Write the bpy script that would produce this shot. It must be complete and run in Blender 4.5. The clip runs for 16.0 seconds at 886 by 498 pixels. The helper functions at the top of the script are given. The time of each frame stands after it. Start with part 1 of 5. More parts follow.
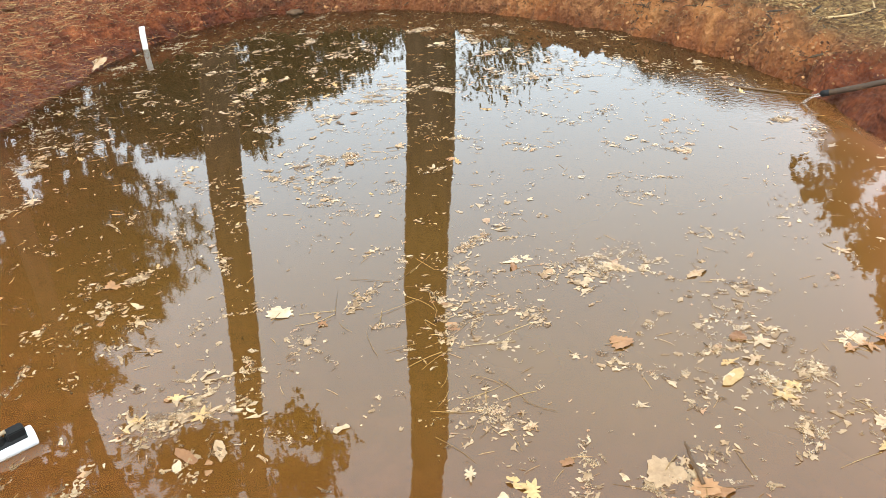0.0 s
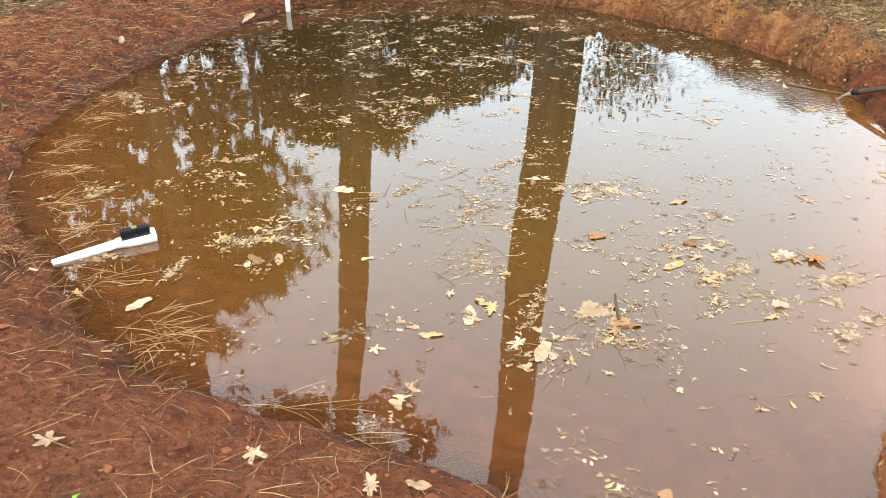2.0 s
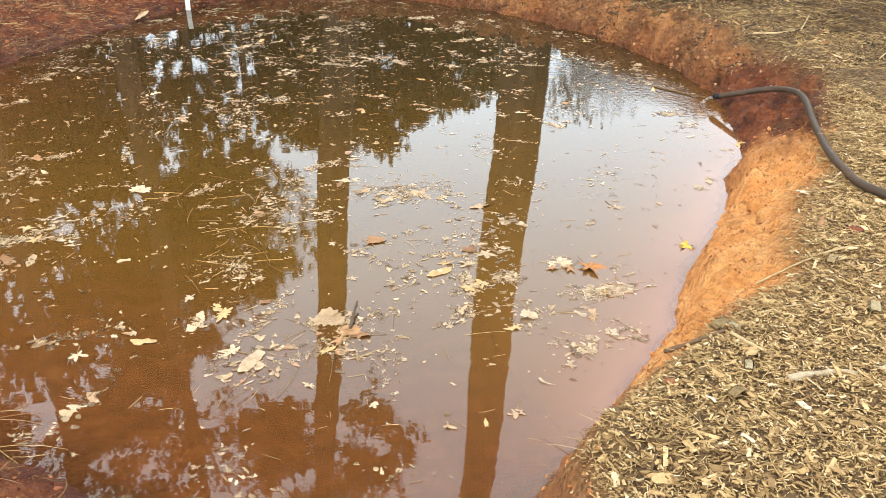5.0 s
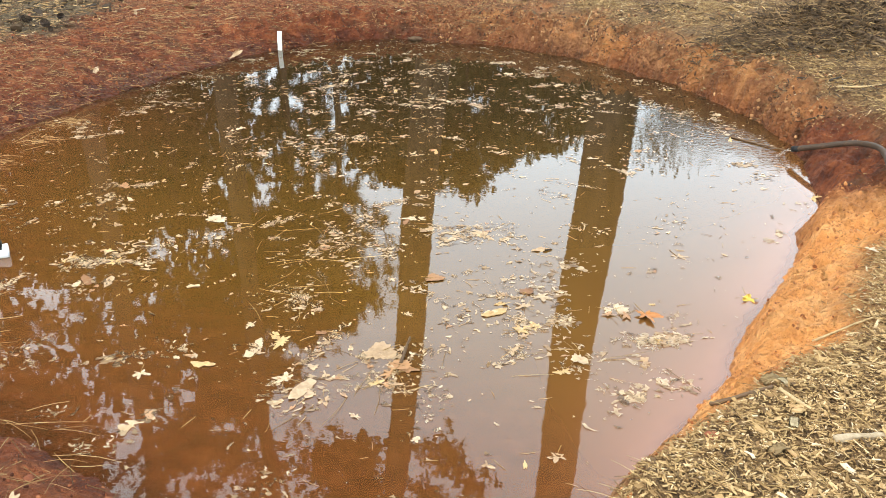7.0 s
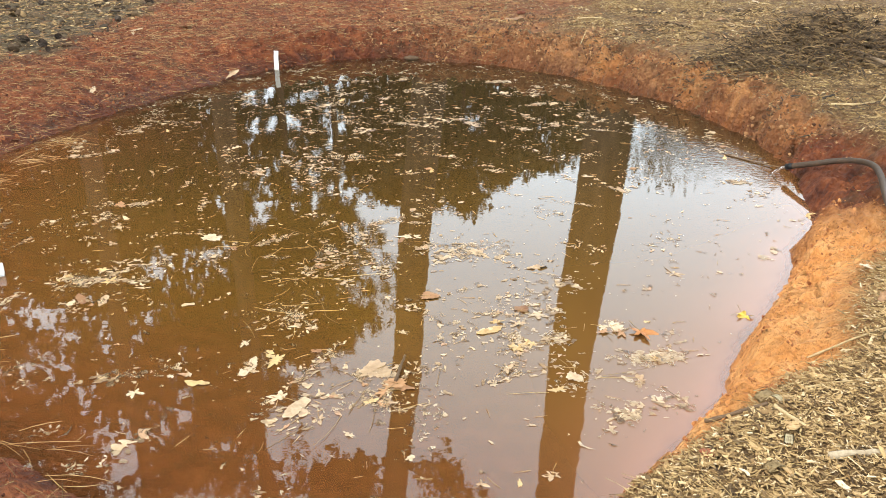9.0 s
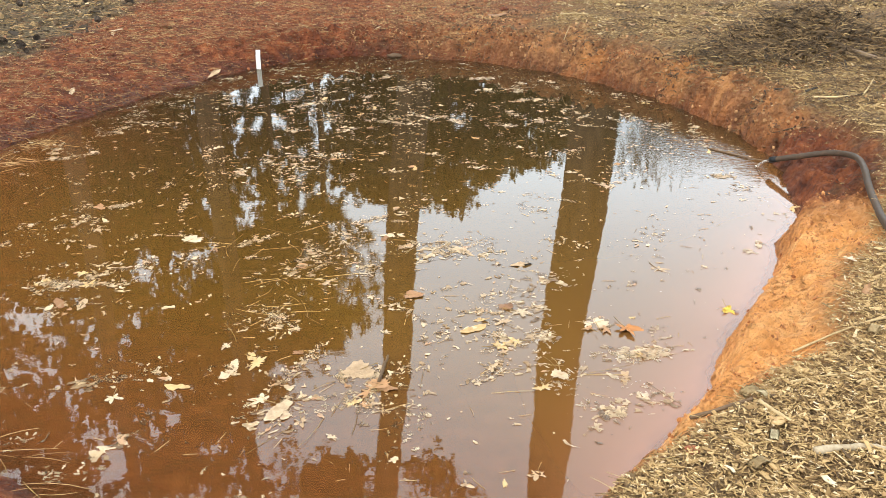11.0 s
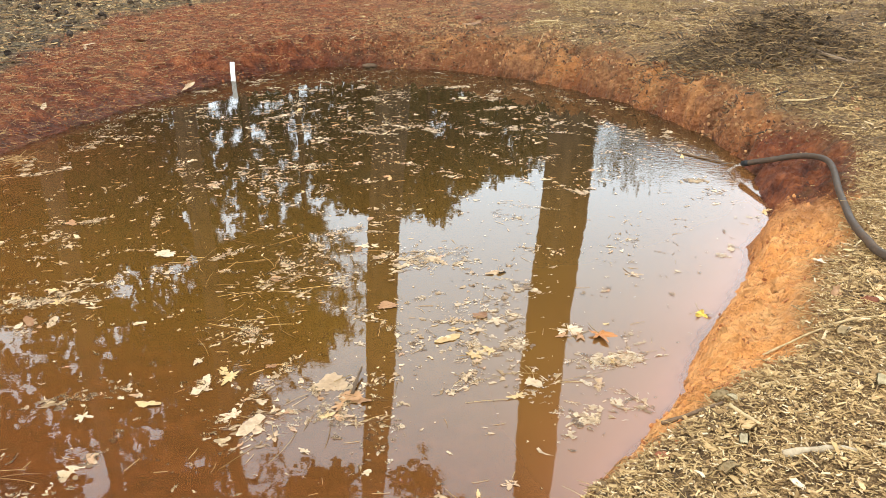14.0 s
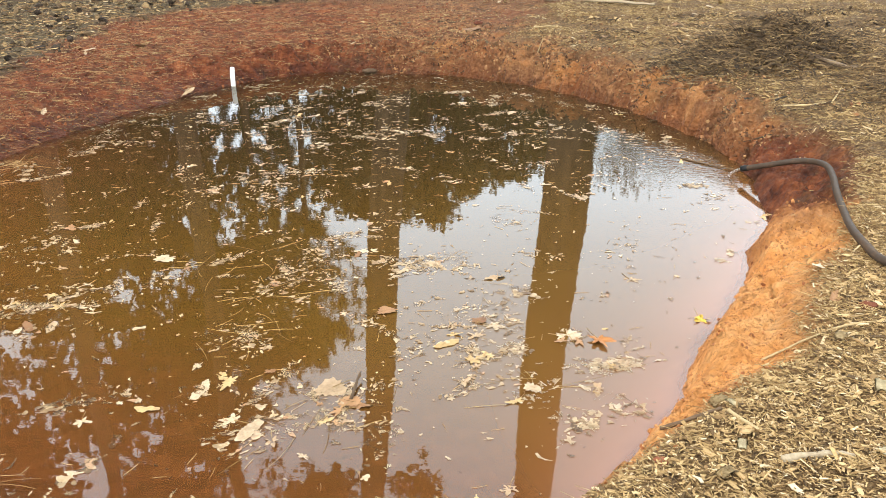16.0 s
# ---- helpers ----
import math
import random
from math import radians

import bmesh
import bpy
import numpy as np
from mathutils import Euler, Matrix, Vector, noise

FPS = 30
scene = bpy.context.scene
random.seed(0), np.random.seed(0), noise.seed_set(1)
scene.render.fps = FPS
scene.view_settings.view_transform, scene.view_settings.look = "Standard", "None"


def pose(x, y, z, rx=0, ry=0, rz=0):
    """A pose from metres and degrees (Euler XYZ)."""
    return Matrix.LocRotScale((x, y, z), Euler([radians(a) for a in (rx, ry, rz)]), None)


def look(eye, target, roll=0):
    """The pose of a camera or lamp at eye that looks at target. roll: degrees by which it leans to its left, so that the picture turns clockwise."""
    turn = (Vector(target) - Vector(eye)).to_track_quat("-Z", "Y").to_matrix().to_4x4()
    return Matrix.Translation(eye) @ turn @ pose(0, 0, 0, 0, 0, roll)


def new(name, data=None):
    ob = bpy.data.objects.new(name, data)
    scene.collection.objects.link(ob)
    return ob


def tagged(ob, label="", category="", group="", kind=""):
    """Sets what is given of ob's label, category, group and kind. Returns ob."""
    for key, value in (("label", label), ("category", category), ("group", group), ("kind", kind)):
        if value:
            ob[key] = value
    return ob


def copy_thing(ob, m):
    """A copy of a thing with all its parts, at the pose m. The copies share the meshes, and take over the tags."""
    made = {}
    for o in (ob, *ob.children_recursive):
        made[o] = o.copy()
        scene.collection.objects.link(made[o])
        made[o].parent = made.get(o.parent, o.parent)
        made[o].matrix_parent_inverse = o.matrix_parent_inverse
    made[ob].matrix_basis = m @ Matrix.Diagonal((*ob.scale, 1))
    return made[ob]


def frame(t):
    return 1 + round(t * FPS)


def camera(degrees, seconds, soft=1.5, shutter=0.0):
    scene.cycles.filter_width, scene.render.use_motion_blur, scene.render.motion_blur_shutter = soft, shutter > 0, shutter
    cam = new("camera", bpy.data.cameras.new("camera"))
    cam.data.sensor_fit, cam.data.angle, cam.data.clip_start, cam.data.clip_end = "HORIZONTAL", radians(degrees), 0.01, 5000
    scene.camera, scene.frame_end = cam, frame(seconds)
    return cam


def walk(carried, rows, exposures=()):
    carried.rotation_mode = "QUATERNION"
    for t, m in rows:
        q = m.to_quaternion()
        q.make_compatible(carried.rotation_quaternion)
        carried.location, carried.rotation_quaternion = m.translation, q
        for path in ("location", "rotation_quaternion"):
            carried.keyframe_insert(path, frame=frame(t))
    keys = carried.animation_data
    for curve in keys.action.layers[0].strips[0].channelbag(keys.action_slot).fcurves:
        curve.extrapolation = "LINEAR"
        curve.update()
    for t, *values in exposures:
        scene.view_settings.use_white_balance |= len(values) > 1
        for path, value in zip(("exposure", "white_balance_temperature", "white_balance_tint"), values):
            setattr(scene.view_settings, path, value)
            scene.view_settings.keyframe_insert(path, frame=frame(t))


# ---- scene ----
cam = camera(54.7, 16.0, soft=0.9)
PATH = [
    (0, (-1.151, 0.819, 1.593), (-0.718, 2.511, 0.618), -3.6),
    (0.5, (-1.235, 0.527, 1.595), (-0.707, 2.218, 0.666), -5.0),
    (1, (-1.22, 0.264, 1.582), (-0.754, 1.978, 0.664), -2.6),
    (1.5, (-1.025, 0.012, 1.53), (-0.725, 1.764, 0.614), 0.8),
    (2, (-0.963, -0.172, 1.529), (-0.807, 1.595, 0.604), -0.3),
    (2.5, (-0.938, -0.323, 1.531), (-0.801, 1.448, 0.611), -1.4),
    (3, (-0.75, -0.355, 1.515), (-0.485, 1.428, 0.648), -0.1),
    (3.2, (-0.623, -0.34, 1.49), (-0.308, 1.43, 0.615), 0.8),
    (5.3, (-0.015, -0.107, 1.453), (0.018, 1.672, 0.54), -0.5),
    (5.5, (0.003, -0.128, 1.455), (-0.039, 1.652, 0.544), -1.0),
    (6, (0.011, -0.149, 1.464), (-0.109, 1.65, 0.596), -1.4),
    (6.5, (0.034, -0.155, 1.462), (-0.07, 1.659, 0.627), -0.2),
    (7, (0.045, -0.158, 1.465), (-0.018, 1.663, 0.64), 0.1),
    (7.5, (0.043, -0.165, 1.465), (-0.025, 1.656, 0.642), -0.1),
    (8, (0.041, -0.162, 1.462), (-0.036, 1.66, 0.642), -0.1),
    (8.5, (0.046, -0.159, 1.462), (-0.024, 1.67, 0.657), -0.1),
    (9, (0.055, -0.16, 1.464), (-0.003, 1.679, 0.678), -0.0),
    (9.2, (0.056, -0.162, 1.464), (-0.001, 1.681, 0.69), -0.0),
    (11.3, (0.081, -0.13, 1.453), (0.055, 1.703, 0.653), -0.6),
    (11.5, (0.086, -0.131, 1.455), (0.052, 1.697, 0.645), -1.0),
    (12, (0.096, -0.12, 1.447), (0.056, 1.706, 0.634), -1.3),
    (12.5, (0.102, -0.113, 1.448), (0.068, 1.717, 0.641), -1.7),
    (13, (0.105, -0.109, 1.447), (0.088, 1.727, 0.654), -1.8),
    (13.5, (0.118, -0.121, 1.453), (0.145, 1.719, 0.668), -1.5),
    (14, (0.112, -0.125, 1.456), (0.121, 1.719, 0.683), -1.1),
    (14.5, (0.11, -0.119, 1.457), (0.115, 1.732, 0.7), -0.8),
    (15, (0.12, -0.122, 1.46), (0.16, 1.73, 0.706), -0.9),
    (15.5, (0.115, -0.133, 1.464), (0.123, 1.718, 0.706), -1.2),
    (16, (0.116, -0.127, 1.458), (0.125, 1.722, 0.695), -1.1),
]
walk(cam, [(t, look(eye, target, roll)) for t, eye, target, roll in PATH], [(0.0, 0.30), (16.0, 0.28)])

# world and sun: a bright overcast sky
SUN_DIR = Vector((-0.75, -0.5, 0.8)).normalized()
world = bpy.data.worlds.new("overcast_sky")
scene.world = world
world.use_nodes = True
wn = world.node_tree.nodes
wl = world.node_tree.links
sky = wn.new("ShaderNodeTexSky")
sky.sky_type = "NISHITA"
sky.sun_disc = False
sky.sun_elevation = math.asin(SUN_DIR.z)
sky.sun_rotation = math.atan2(SUN_DIR.x, SUN_DIR.y)
sky.dust_density = 6.0
sky.air_density = 1.4
soften = wn.new("ShaderNodeHueSaturation")
soften.inputs["Saturation"].default_value = 0.5
wl.new(sky.outputs[0], soften.inputs["Color"])
cloud = wn.new("ShaderNodeMix")
cloud.data_type = "RGBA"
cloud.inputs[0].default_value = 0.8
cloud.inputs[7].default_value = (20.6, 23.4, 25.4, 1)
wl.new(soften.outputs[0], cloud.inputs[6])
# the cloud cover is thinner and brighter low down
rise = wn.new("ShaderNodeSeparateXYZ")
wl.new(wn.new("ShaderNodeTexCoord").outputs["Generated"], rise.inputs[0])
thin = wn.new("ShaderNodeMapRange")
thin.interpolation_type = "SMOOTHSTEP"
for key, value in (("From Min", 0.18), ("From Max", 0.66), ("To Min", 1.20), ("To Max", 0.86)):
    thin.inputs[key].default_value = value
wl.new(rise.outputs["Z"], thin.inputs["Value"])
veil = wn.new("ShaderNodeVectorMath")
veil.operation = "SCALE"
wl.new(cloud.outputs[2], veil.inputs[0])
wl.new(thin.outputs[0], veil.inputs["Scale"])
wl.new(veil.outputs[0], wn["Background"].inputs["Color"])
wn["Background"].inputs["Strength"].default_value = 0.15
sun = new("sun", bpy.data.lights.new("sun", "SUN"))
sun.data.energy = 1.8
sun.data.angle = radians(25)
sun.data.color = (1.0, 0.92, 0.8)
sun.matrix_world = look(SUN_DIR * 30, (0, 0, 0))


# ---- helpers of this scene ----
def part(name, bm, material, parent=None, label="", smooth=True):
    """Links a bmesh as one mesh object, under a thing or a part."""
    me = bpy.data.meshes.new(name)
    bm.to_mesh(me)
    bm.free()
    if smooth:
        me.shade_smooth()
    if material:
        me.materials.append(material)
    ob = new(name, me)
    if parent:
        ob.parent = parent
    if label:
        ob["label"] = label
    return ob


def raw(name, verts, faces, material, parent=None, smooth=False):
    me = bpy.data.meshes.new(name)
    me.from_pydata(verts, [], faces)
    if smooth:
        me.shade_smooth()
    if material:
        me.materials.append(material)
    ob = new(name, me)
    if parent:
        ob.parent = parent
    return ob


def smooth01(a, b, x):
    t = np.clip((x - a) / (b - a), 0, 1)
    return t * t * (3 - 2 * t)


def wobble(x, y, scale, seed=0.0):
    """Smooth noise over the plan, -1 to 1, for arrays."""
    xs, ys = np.ravel(x) * scale, np.ravel(y) * scale
    out = np.fromiter((noise.noise((a, b, seed)) for a, b in zip(xs, ys)), float, len(xs))
    return out.reshape(np.shape(x))


class Nodes:
    """A node material written in few lines."""

    def __init__(self, name, rough=0.8, spec=0.3):
        self.m = bpy.data.materials.new(name)
        self.m.use_nodes = True
        self.n, self.l = self.m.node_tree.nodes, self.m.node_tree.links
        self.b = self.n["Principled BSDF"]
        self.b.inputs["Roughness"].default_value = rough
        self.b.inputs["Specular IOR Level"].default_value = spec
        self.at = self.n.new("ShaderNodeNewGeometry").outputs["Position"]

    def obj(self):
        self.at = self.n.new("ShaderNodeTexCoord").outputs["Object"]
        return self

    def noise(self, scale, detail=4.0, rough=0.6, stretch=None):
        t = self.n.new("ShaderNodeTexNoise")
        t.inputs["Scale"].default_value, t.inputs["Detail"].default_value, t.inputs["Roughness"].default_value = scale, detail, rough
        at = self.at
        if stretch:
            mp = self.n.new("ShaderNodeMapping")
            mp.inputs["Scale"].default_value = stretch
            self.l.new(at, mp.inputs["Vector"])
            at = mp.outputs[0]
        self.l.new(at, t.inputs["Vector"])
        return t.outputs["Fac"]

    def voronoi(self, scale, feature="F1", out="Distance"):
        t = self.n.new("ShaderNodeTexVoronoi")
        t.feature = feature
        t.inputs["Scale"].default_value = scale
        self.l.new(self.at, t.inputs["Vector"])
        return t.outputs[out]

    def ramp(self, fac, *stops):
        r = self.n.new("ShaderNodeValToRGB")
        e = r.color_ramp.elements
        while len(e) < len(stops):
            e.new(0.5)
        for k, (p, c) in enumerate(stops):
            e[k].position = p
            e[k].color = (*c, 1) if len(c) == 3 else c
        self.l.new(fac, r.inputs[0])
        return r.outputs[0]

    def val(self, fac, a, b, lo=0.0, hi=1.0):
        r = self.n.new("ShaderNodeMapRange")
        for k, v in zip(("From Min", "From Max", "To Min", "To Max"), (a, b, lo, hi)):
            r.inputs[k].default_value = v
        self.l.new(fac, r.inputs["Value"])
        return r.outputs[0]

    def mix(self, fac, a, b, blend="MIX"):
        m = self.n.new("ShaderNodeMix")
        m.data_type, m.blend_type = "RGBA", blend
        for sock, v in ((m.inputs[0], fac), (m.inputs[6], a), (m.inputs[7], b)):
            if isinstance(v, bpy.types.NodeSocket):
                self.l.new(v, sock)
            else:
                sock.default_value = (*v, 1) if isinstance(v, tuple) else v
        return m.outputs[2]

    def math(self, op, a, b=0.0):
        m = self.n.new("ShaderNodeMath")
        m.operation = op
        for sock, v in zip(m.inputs, (a, b)):
            if isinstance(v, bpy.types.NodeSocket):
                self.l.new(v, sock)
            else:
                sock.default_value = v
        return m.outputs[0]

    def attr(self, name):
        a = self.n.new("ShaderNodeAttribute")
        a.attribute_name = name
        return a.outputs["Fac"]

    def island(self):
        return self.n.new("ShaderNodeNewGeometry").outputs["Random Per Island"]

    def chance(self):
        return self.n.new("ShaderNodeObjectInfo").outputs["Random"]

    def bump(self, height, dist, strength=1.0):
        b = self.n.new("ShaderNodeBump")
        b.inputs["Distance"].default_value, b.inputs["Strength"].default_value = dist, strength
        self.l.new(height, b.inputs["Height"])
        self.l.new(b.outputs[0], self.b.inputs["Normal"])
        return b.outputs[0]

    def color(self, c):
        if isinstance(c, bpy.types.NodeSocket):
            self.l.new(c, self.b.inputs["Base Color"])
        else:
            self.b.inputs["Base Color"].default_value = (*c, 1)
        return self

    def rough(self, r):
        self.l.new(r, self.b.inputs["Roughness"])
        return self


# ---- materials ----
def ground_material():
    k = Nodes("clay_and_mulch_ground", 0.85, 0.25)
    big, mid, fine = k.noise(1.3), k.noise(9.0, 6), k.noise(70.0, 5, 0.7)
    red = k.ramp(mid, (0.30, (0.075, 0.019, 0.007)), (0.5, (0.215, 0.056, 0.017)), (0.7, (0.39, 0.120, 0.038)))
    orange = k.ramp(mid, (0.25, (0.60, 0.215, 0.055)), (0.45, (0.76, 0.315, 0.088)), (0.7, (0.84, 0.43, 0.16)))
    ochre = k.ramp(k.noise(14.0, 6, 0.7), (0.32, (0.085, 0.034, 0.014)), (0.48, (0.25, 0.105, 0.042)), (0.66, (0.44, 0.22, 0.095)))
    ochre = k.mix(k.val(k.noise(3.4, 5, 0.65), 0.53, 0.62, 0.0, 0.8), ochre, k.ramp(fine, (0.3, (0.40, 0.135, 0.042)), (0.7, (0.62, 0.27, 0.095))))
    # dark soil-coloured patches, painted in for the shade of crevices
    ochre = k.mix(k.val(k.noise(5.2, 7, 0.75), 0.53, 0.60, 0.0, 0.85), ochre, k.ramp(fine, (0.35, (0.040, 0.020, 0.010)), (0.65, (0.15, 0.078, 0.032))))
    clay = k.mix(k.attr("ochre"), red, ochre)
    clay = k.mix(k.attr("orange"), clay, orange)
    # a lighter clay colour mixed in over the near left bank
    pale_clay = k.ramp(k.noise(26.0, 6, 0.7), (0.32, (0.150, 0.040, 0.015)), (0.5, (0.29, 0.090, 0.034)), (0.68, (0.42, 0.165, 0.075)))
    clay = k.mix(k.math("MULTIPLY", k.attr("near_pale"), k.val(k.noise(2.3, 5), 0.35, 0.6, 0.35, 0.85)), clay, pale_clay)
    clay = k.mix(k.math("MULTIPLY", k.val(fine, 0.48, 0.72, 0, 0.5), k.val(k.attr("orange"), 0, 1, 1.0, 0.2)), clay, (0.105, 0.032, 0.014))
    # dark topsoil patches, which also paint in some crevice shade
    clay = k.mix(k.math("MULTIPLY", k.val(k.noise(3.2, 6, 0.7), 0.54, 0.66, 0.0, 0.55), k.val(k.attr("orange"), 0.0, 0.7, 1.0, 0.15)), clay, k.ramp(fine, (0.35, (0.045, 0.026, 0.013)), (0.65, (0.15, 0.085, 0.036))))
    soil = k.ramp(k.noise(38, 6, 0.7), (0.32, (0.058, 0.031, 0.013)), (0.5, (0.185, 0.105, 0.043)), (0.66, (0.36, 0.22, 0.095)))
    soil = k.mix(k.val(k.noise(4.5, 5, 0.7), 0.5, 0.62, 0.0, 0.35), soil, k.ramp(fine, (0.35, (0.045, 0.025, 0.012)), (0.65, (0.14, 0.080, 0.034))))
    floor = k.ramp(k.noise(22, 6, 0.75), (0.3, (0.032, 0.021, 0.012)), (0.5, (0.120, 0.082, 0.040)), (0.66, (0.29, 0.21, 0.11)))
    c = k.mix(k.attr("mulch"), clay, soil)
    c = k.mix(k.attr("litter"), c, floor)
    c = k.mix(k.val(big, 0.35, 0.7, 0.0, 0.3), c, k.mix(1.0, c, (0.5, 0.42, 0.4), "MULTIPLY"))
    wet = k.attr("wet")
    c = k.mix(wet, c, k.mix(1.0, c, (0.62, 0.5, 0.46), "MULTIPLY"))
    k.color(c)
    k.rough(k.val(wet, 0, 1, 0.9, 0.42))
    k.bump(k.math("MULTIPLY", k.math("MULTIPLY", k.attr("dry"), k.val(k.attr("orange"), 0, 1, 1.0, 0.6)), k.math("ADD", k.math("ADD", fine, k.math("MULTIPLY", k.voronoi(38), 1.2)), k.math("ADD", k.math("MULTIPLY", mid, 1.5), k.math("MULTIPLY", k.voronoi(15), 0.5)))), 0.05, 1.0)
    return k.m


def water_material():
    """Muddy water: turbid brown body, clear where it is shallow, with a mirror skin."""
    k = Nodes("muddy_water")
    n, l = k.n, k.l
    silt = n.new("ShaderNodeBsdfDiffuse")
    cloudy = k.ramp(k.noise(0.7, 3), (0.35, (0.080, 0.0385, 0.0066)), (0.7, (0.104, 0.0515, 0.0088)))
    # the silt colour is set darker towards the far side
    cloudy = k.mix(k.attr("far_dark"), cloudy, (0.035, 0.0205, 0.0078))
    cloudy = k.mix(k.attr("near"), cloudy, (0.074, 0.0245, 0.0072))
    cloudy = k.mix(k.attr("edge"), cloudy, (0.200, 0.074, 0.022))
    cloudy = k.mix(k.attr("plume"), cloudy, (0.28, 0.125, 0.075))
    l.new(cloudy, silt.inputs["Color"])
    clear = n.new("ShaderNodeBsdfTransparent")
    clear.inputs["Color"].default_value = (0.93, 0.80, 0.64, 1)
    body = n.new("ShaderNodeMixShader")
    l.new(k.attr("murk"), body.inputs[0])
    l.new(clear.outputs[0], body.inputs[1])
    l.new(silt.outputs[0], body.inputs[2])
    bump = n.new("ShaderNodeBump")
    bump.inputs["Distance"].default_value = 0.02
    bump.inputs["Strength"].default_value = 1.0
    ripple = k.math("MULTIPLY", k.noise(26, 2, 0.5, (1.0, 1.6, 1.0)), k.attr("stir"))
    calm = k.math("MULTIPLY", k.noise(3.5, 2), 0.02)
    l.new(k.math("ADD", ripple, calm), bump.inputs["Height"])
    fres = n.new("ShaderNodeFresnel")
    fres.inputs["IOR"].default_value = 1.62
    l.new(bump.outputs[0], fres.inputs["Normal"])
    skin = n.new("ShaderNodeBsdfGlossy")
    skin.inputs["Roughness"].default_value = 0.01
    l.new(bump.outputs[0], skin.inputs["Normal"])
    out = n.new("ShaderNodeMixShader")
    l.new(fres.outputs[0], out.inputs[0])
    l.new(body.outputs[0], out.inputs[1])
    l.new(skin.outputs[0], out.inputs[2])
    l.new(out.outputs[0], n["Material Output"].inputs["Surface"])
    n.remove(k.b)
    return k.m


def bark_material(name="rough_bark", a=(0.045, 0.030, 0.020), b=(0.16, 0.11, 0.07)):
    k = Nodes(name, 0.9, 0.15)
    g = k.noise(5.0, 6, 0.7, (1, 1, 0.25))
    k.color(k.ramp(g, (0.3, a), (0.7, b)))
    k.bump(g, 0.05)
    return k.m


def foliage_material(name, a, b):
    k = Nodes(name, 0.7, 0.2)
    k.color(k.ramp(k.island(), (0.0, a), (1.0, b)))
    return k.m


GROUND = ground_material()
WATER = water_material()
BARK = bark_material()
NEEDLES = foliage_material("pine_needles", (0.020, 0.032, 0.010), (0.075, 0.085, 0.026))
BROADLEAF = foliage_material("autumn_broadleaf", (0.05, 0.05, 0.014), (0.13, 0.095, 0.03))

# ---- plan of the pond: water level is z = 0 ----
OUTLINE = [(-1.89, 2.25), (-2.2, 2.75), (-2.55, 3.4), (-2.7, 4.1), (-2.66, 4.7), (-2.48, 5.35), (-2.25, 6.0),
           (-1.92, 6.68), (-1.6, 7.17), (-1.2, 7.5), (-0.75, 7.72), (-0.3, 7.58), (0.3, 7.36), (0.7, 7.03), (1.11, 6.6),
           (1.42, 6.1), (1.66, 5.57), (1.81, 5.0), (1.85, 4.5), (1.76, 4.05), (1.68, 3.62), (1.48, 3.33), (1.35, 3.0),
           (1.14, 2.66), (0.96, 2.37), (0.83, 2.1), (0.66, 1.86), (0.45, 1.6), (0.27, 1.4), (0.22, 1.1), (-0.1, 0.92),
           (-0.45, 1.1), (-0.7, 1.42), (-0.98, 1.62), (-1.3, 1.79), (-1.62, 1.98)]


def closed_curve(pts, steps=8):
    out = []
    for i in range(len(pts)):
        a, b, c, d = (np.array(pts[(i + j) % len(pts)]) for j in (-1, 0, 1, 2))
        for s in range(steps):
            t = s / steps
            out.append(0.5 * (2 * b + (c - a) * t + (2 * a - 5 * b + 4 * c - d) * t * t + (3 * b - a - 3 * c + d) * t ** 3))
    return np.array(out)


SHORE = closed_curve(OUTLINE)


def shore_distance(x, y):
    """Metres from the waterline, negative over the pond."""
    p = np.stack([np.ravel(x), np.ravel(y)], 1)
    a, b = SHORE, np.roll(SHORE, -1, 0)
    best = np.full(len(p), 1e9)
    inside = np.zeros(len(p), bool)
    for (ax, ay), (bx, by) in zip(a, b):
        ex, ey = bx - ax, by - ay
        t = np.clip(((p[:, 0] - ax) * ex + (p[:, 1] - ay) * ey) / (ex * ex + ey * ey), 0, 1)
        best = np.minimum(best, (p[:, 0] - ax - t * ex) ** 2 + (p[:, 1] - ay - t * ey) ** 2)
        if ay != by:
            inside ^= ((ay > p[:, 1]) != (by > p[:, 1])) & (p[:, 0] < ax + (p[:, 1] - ay) / (by - ay) * ex)
    d = np.sqrt(best)
    return np.where(inside, -d, d).reshape(np.shape(x))


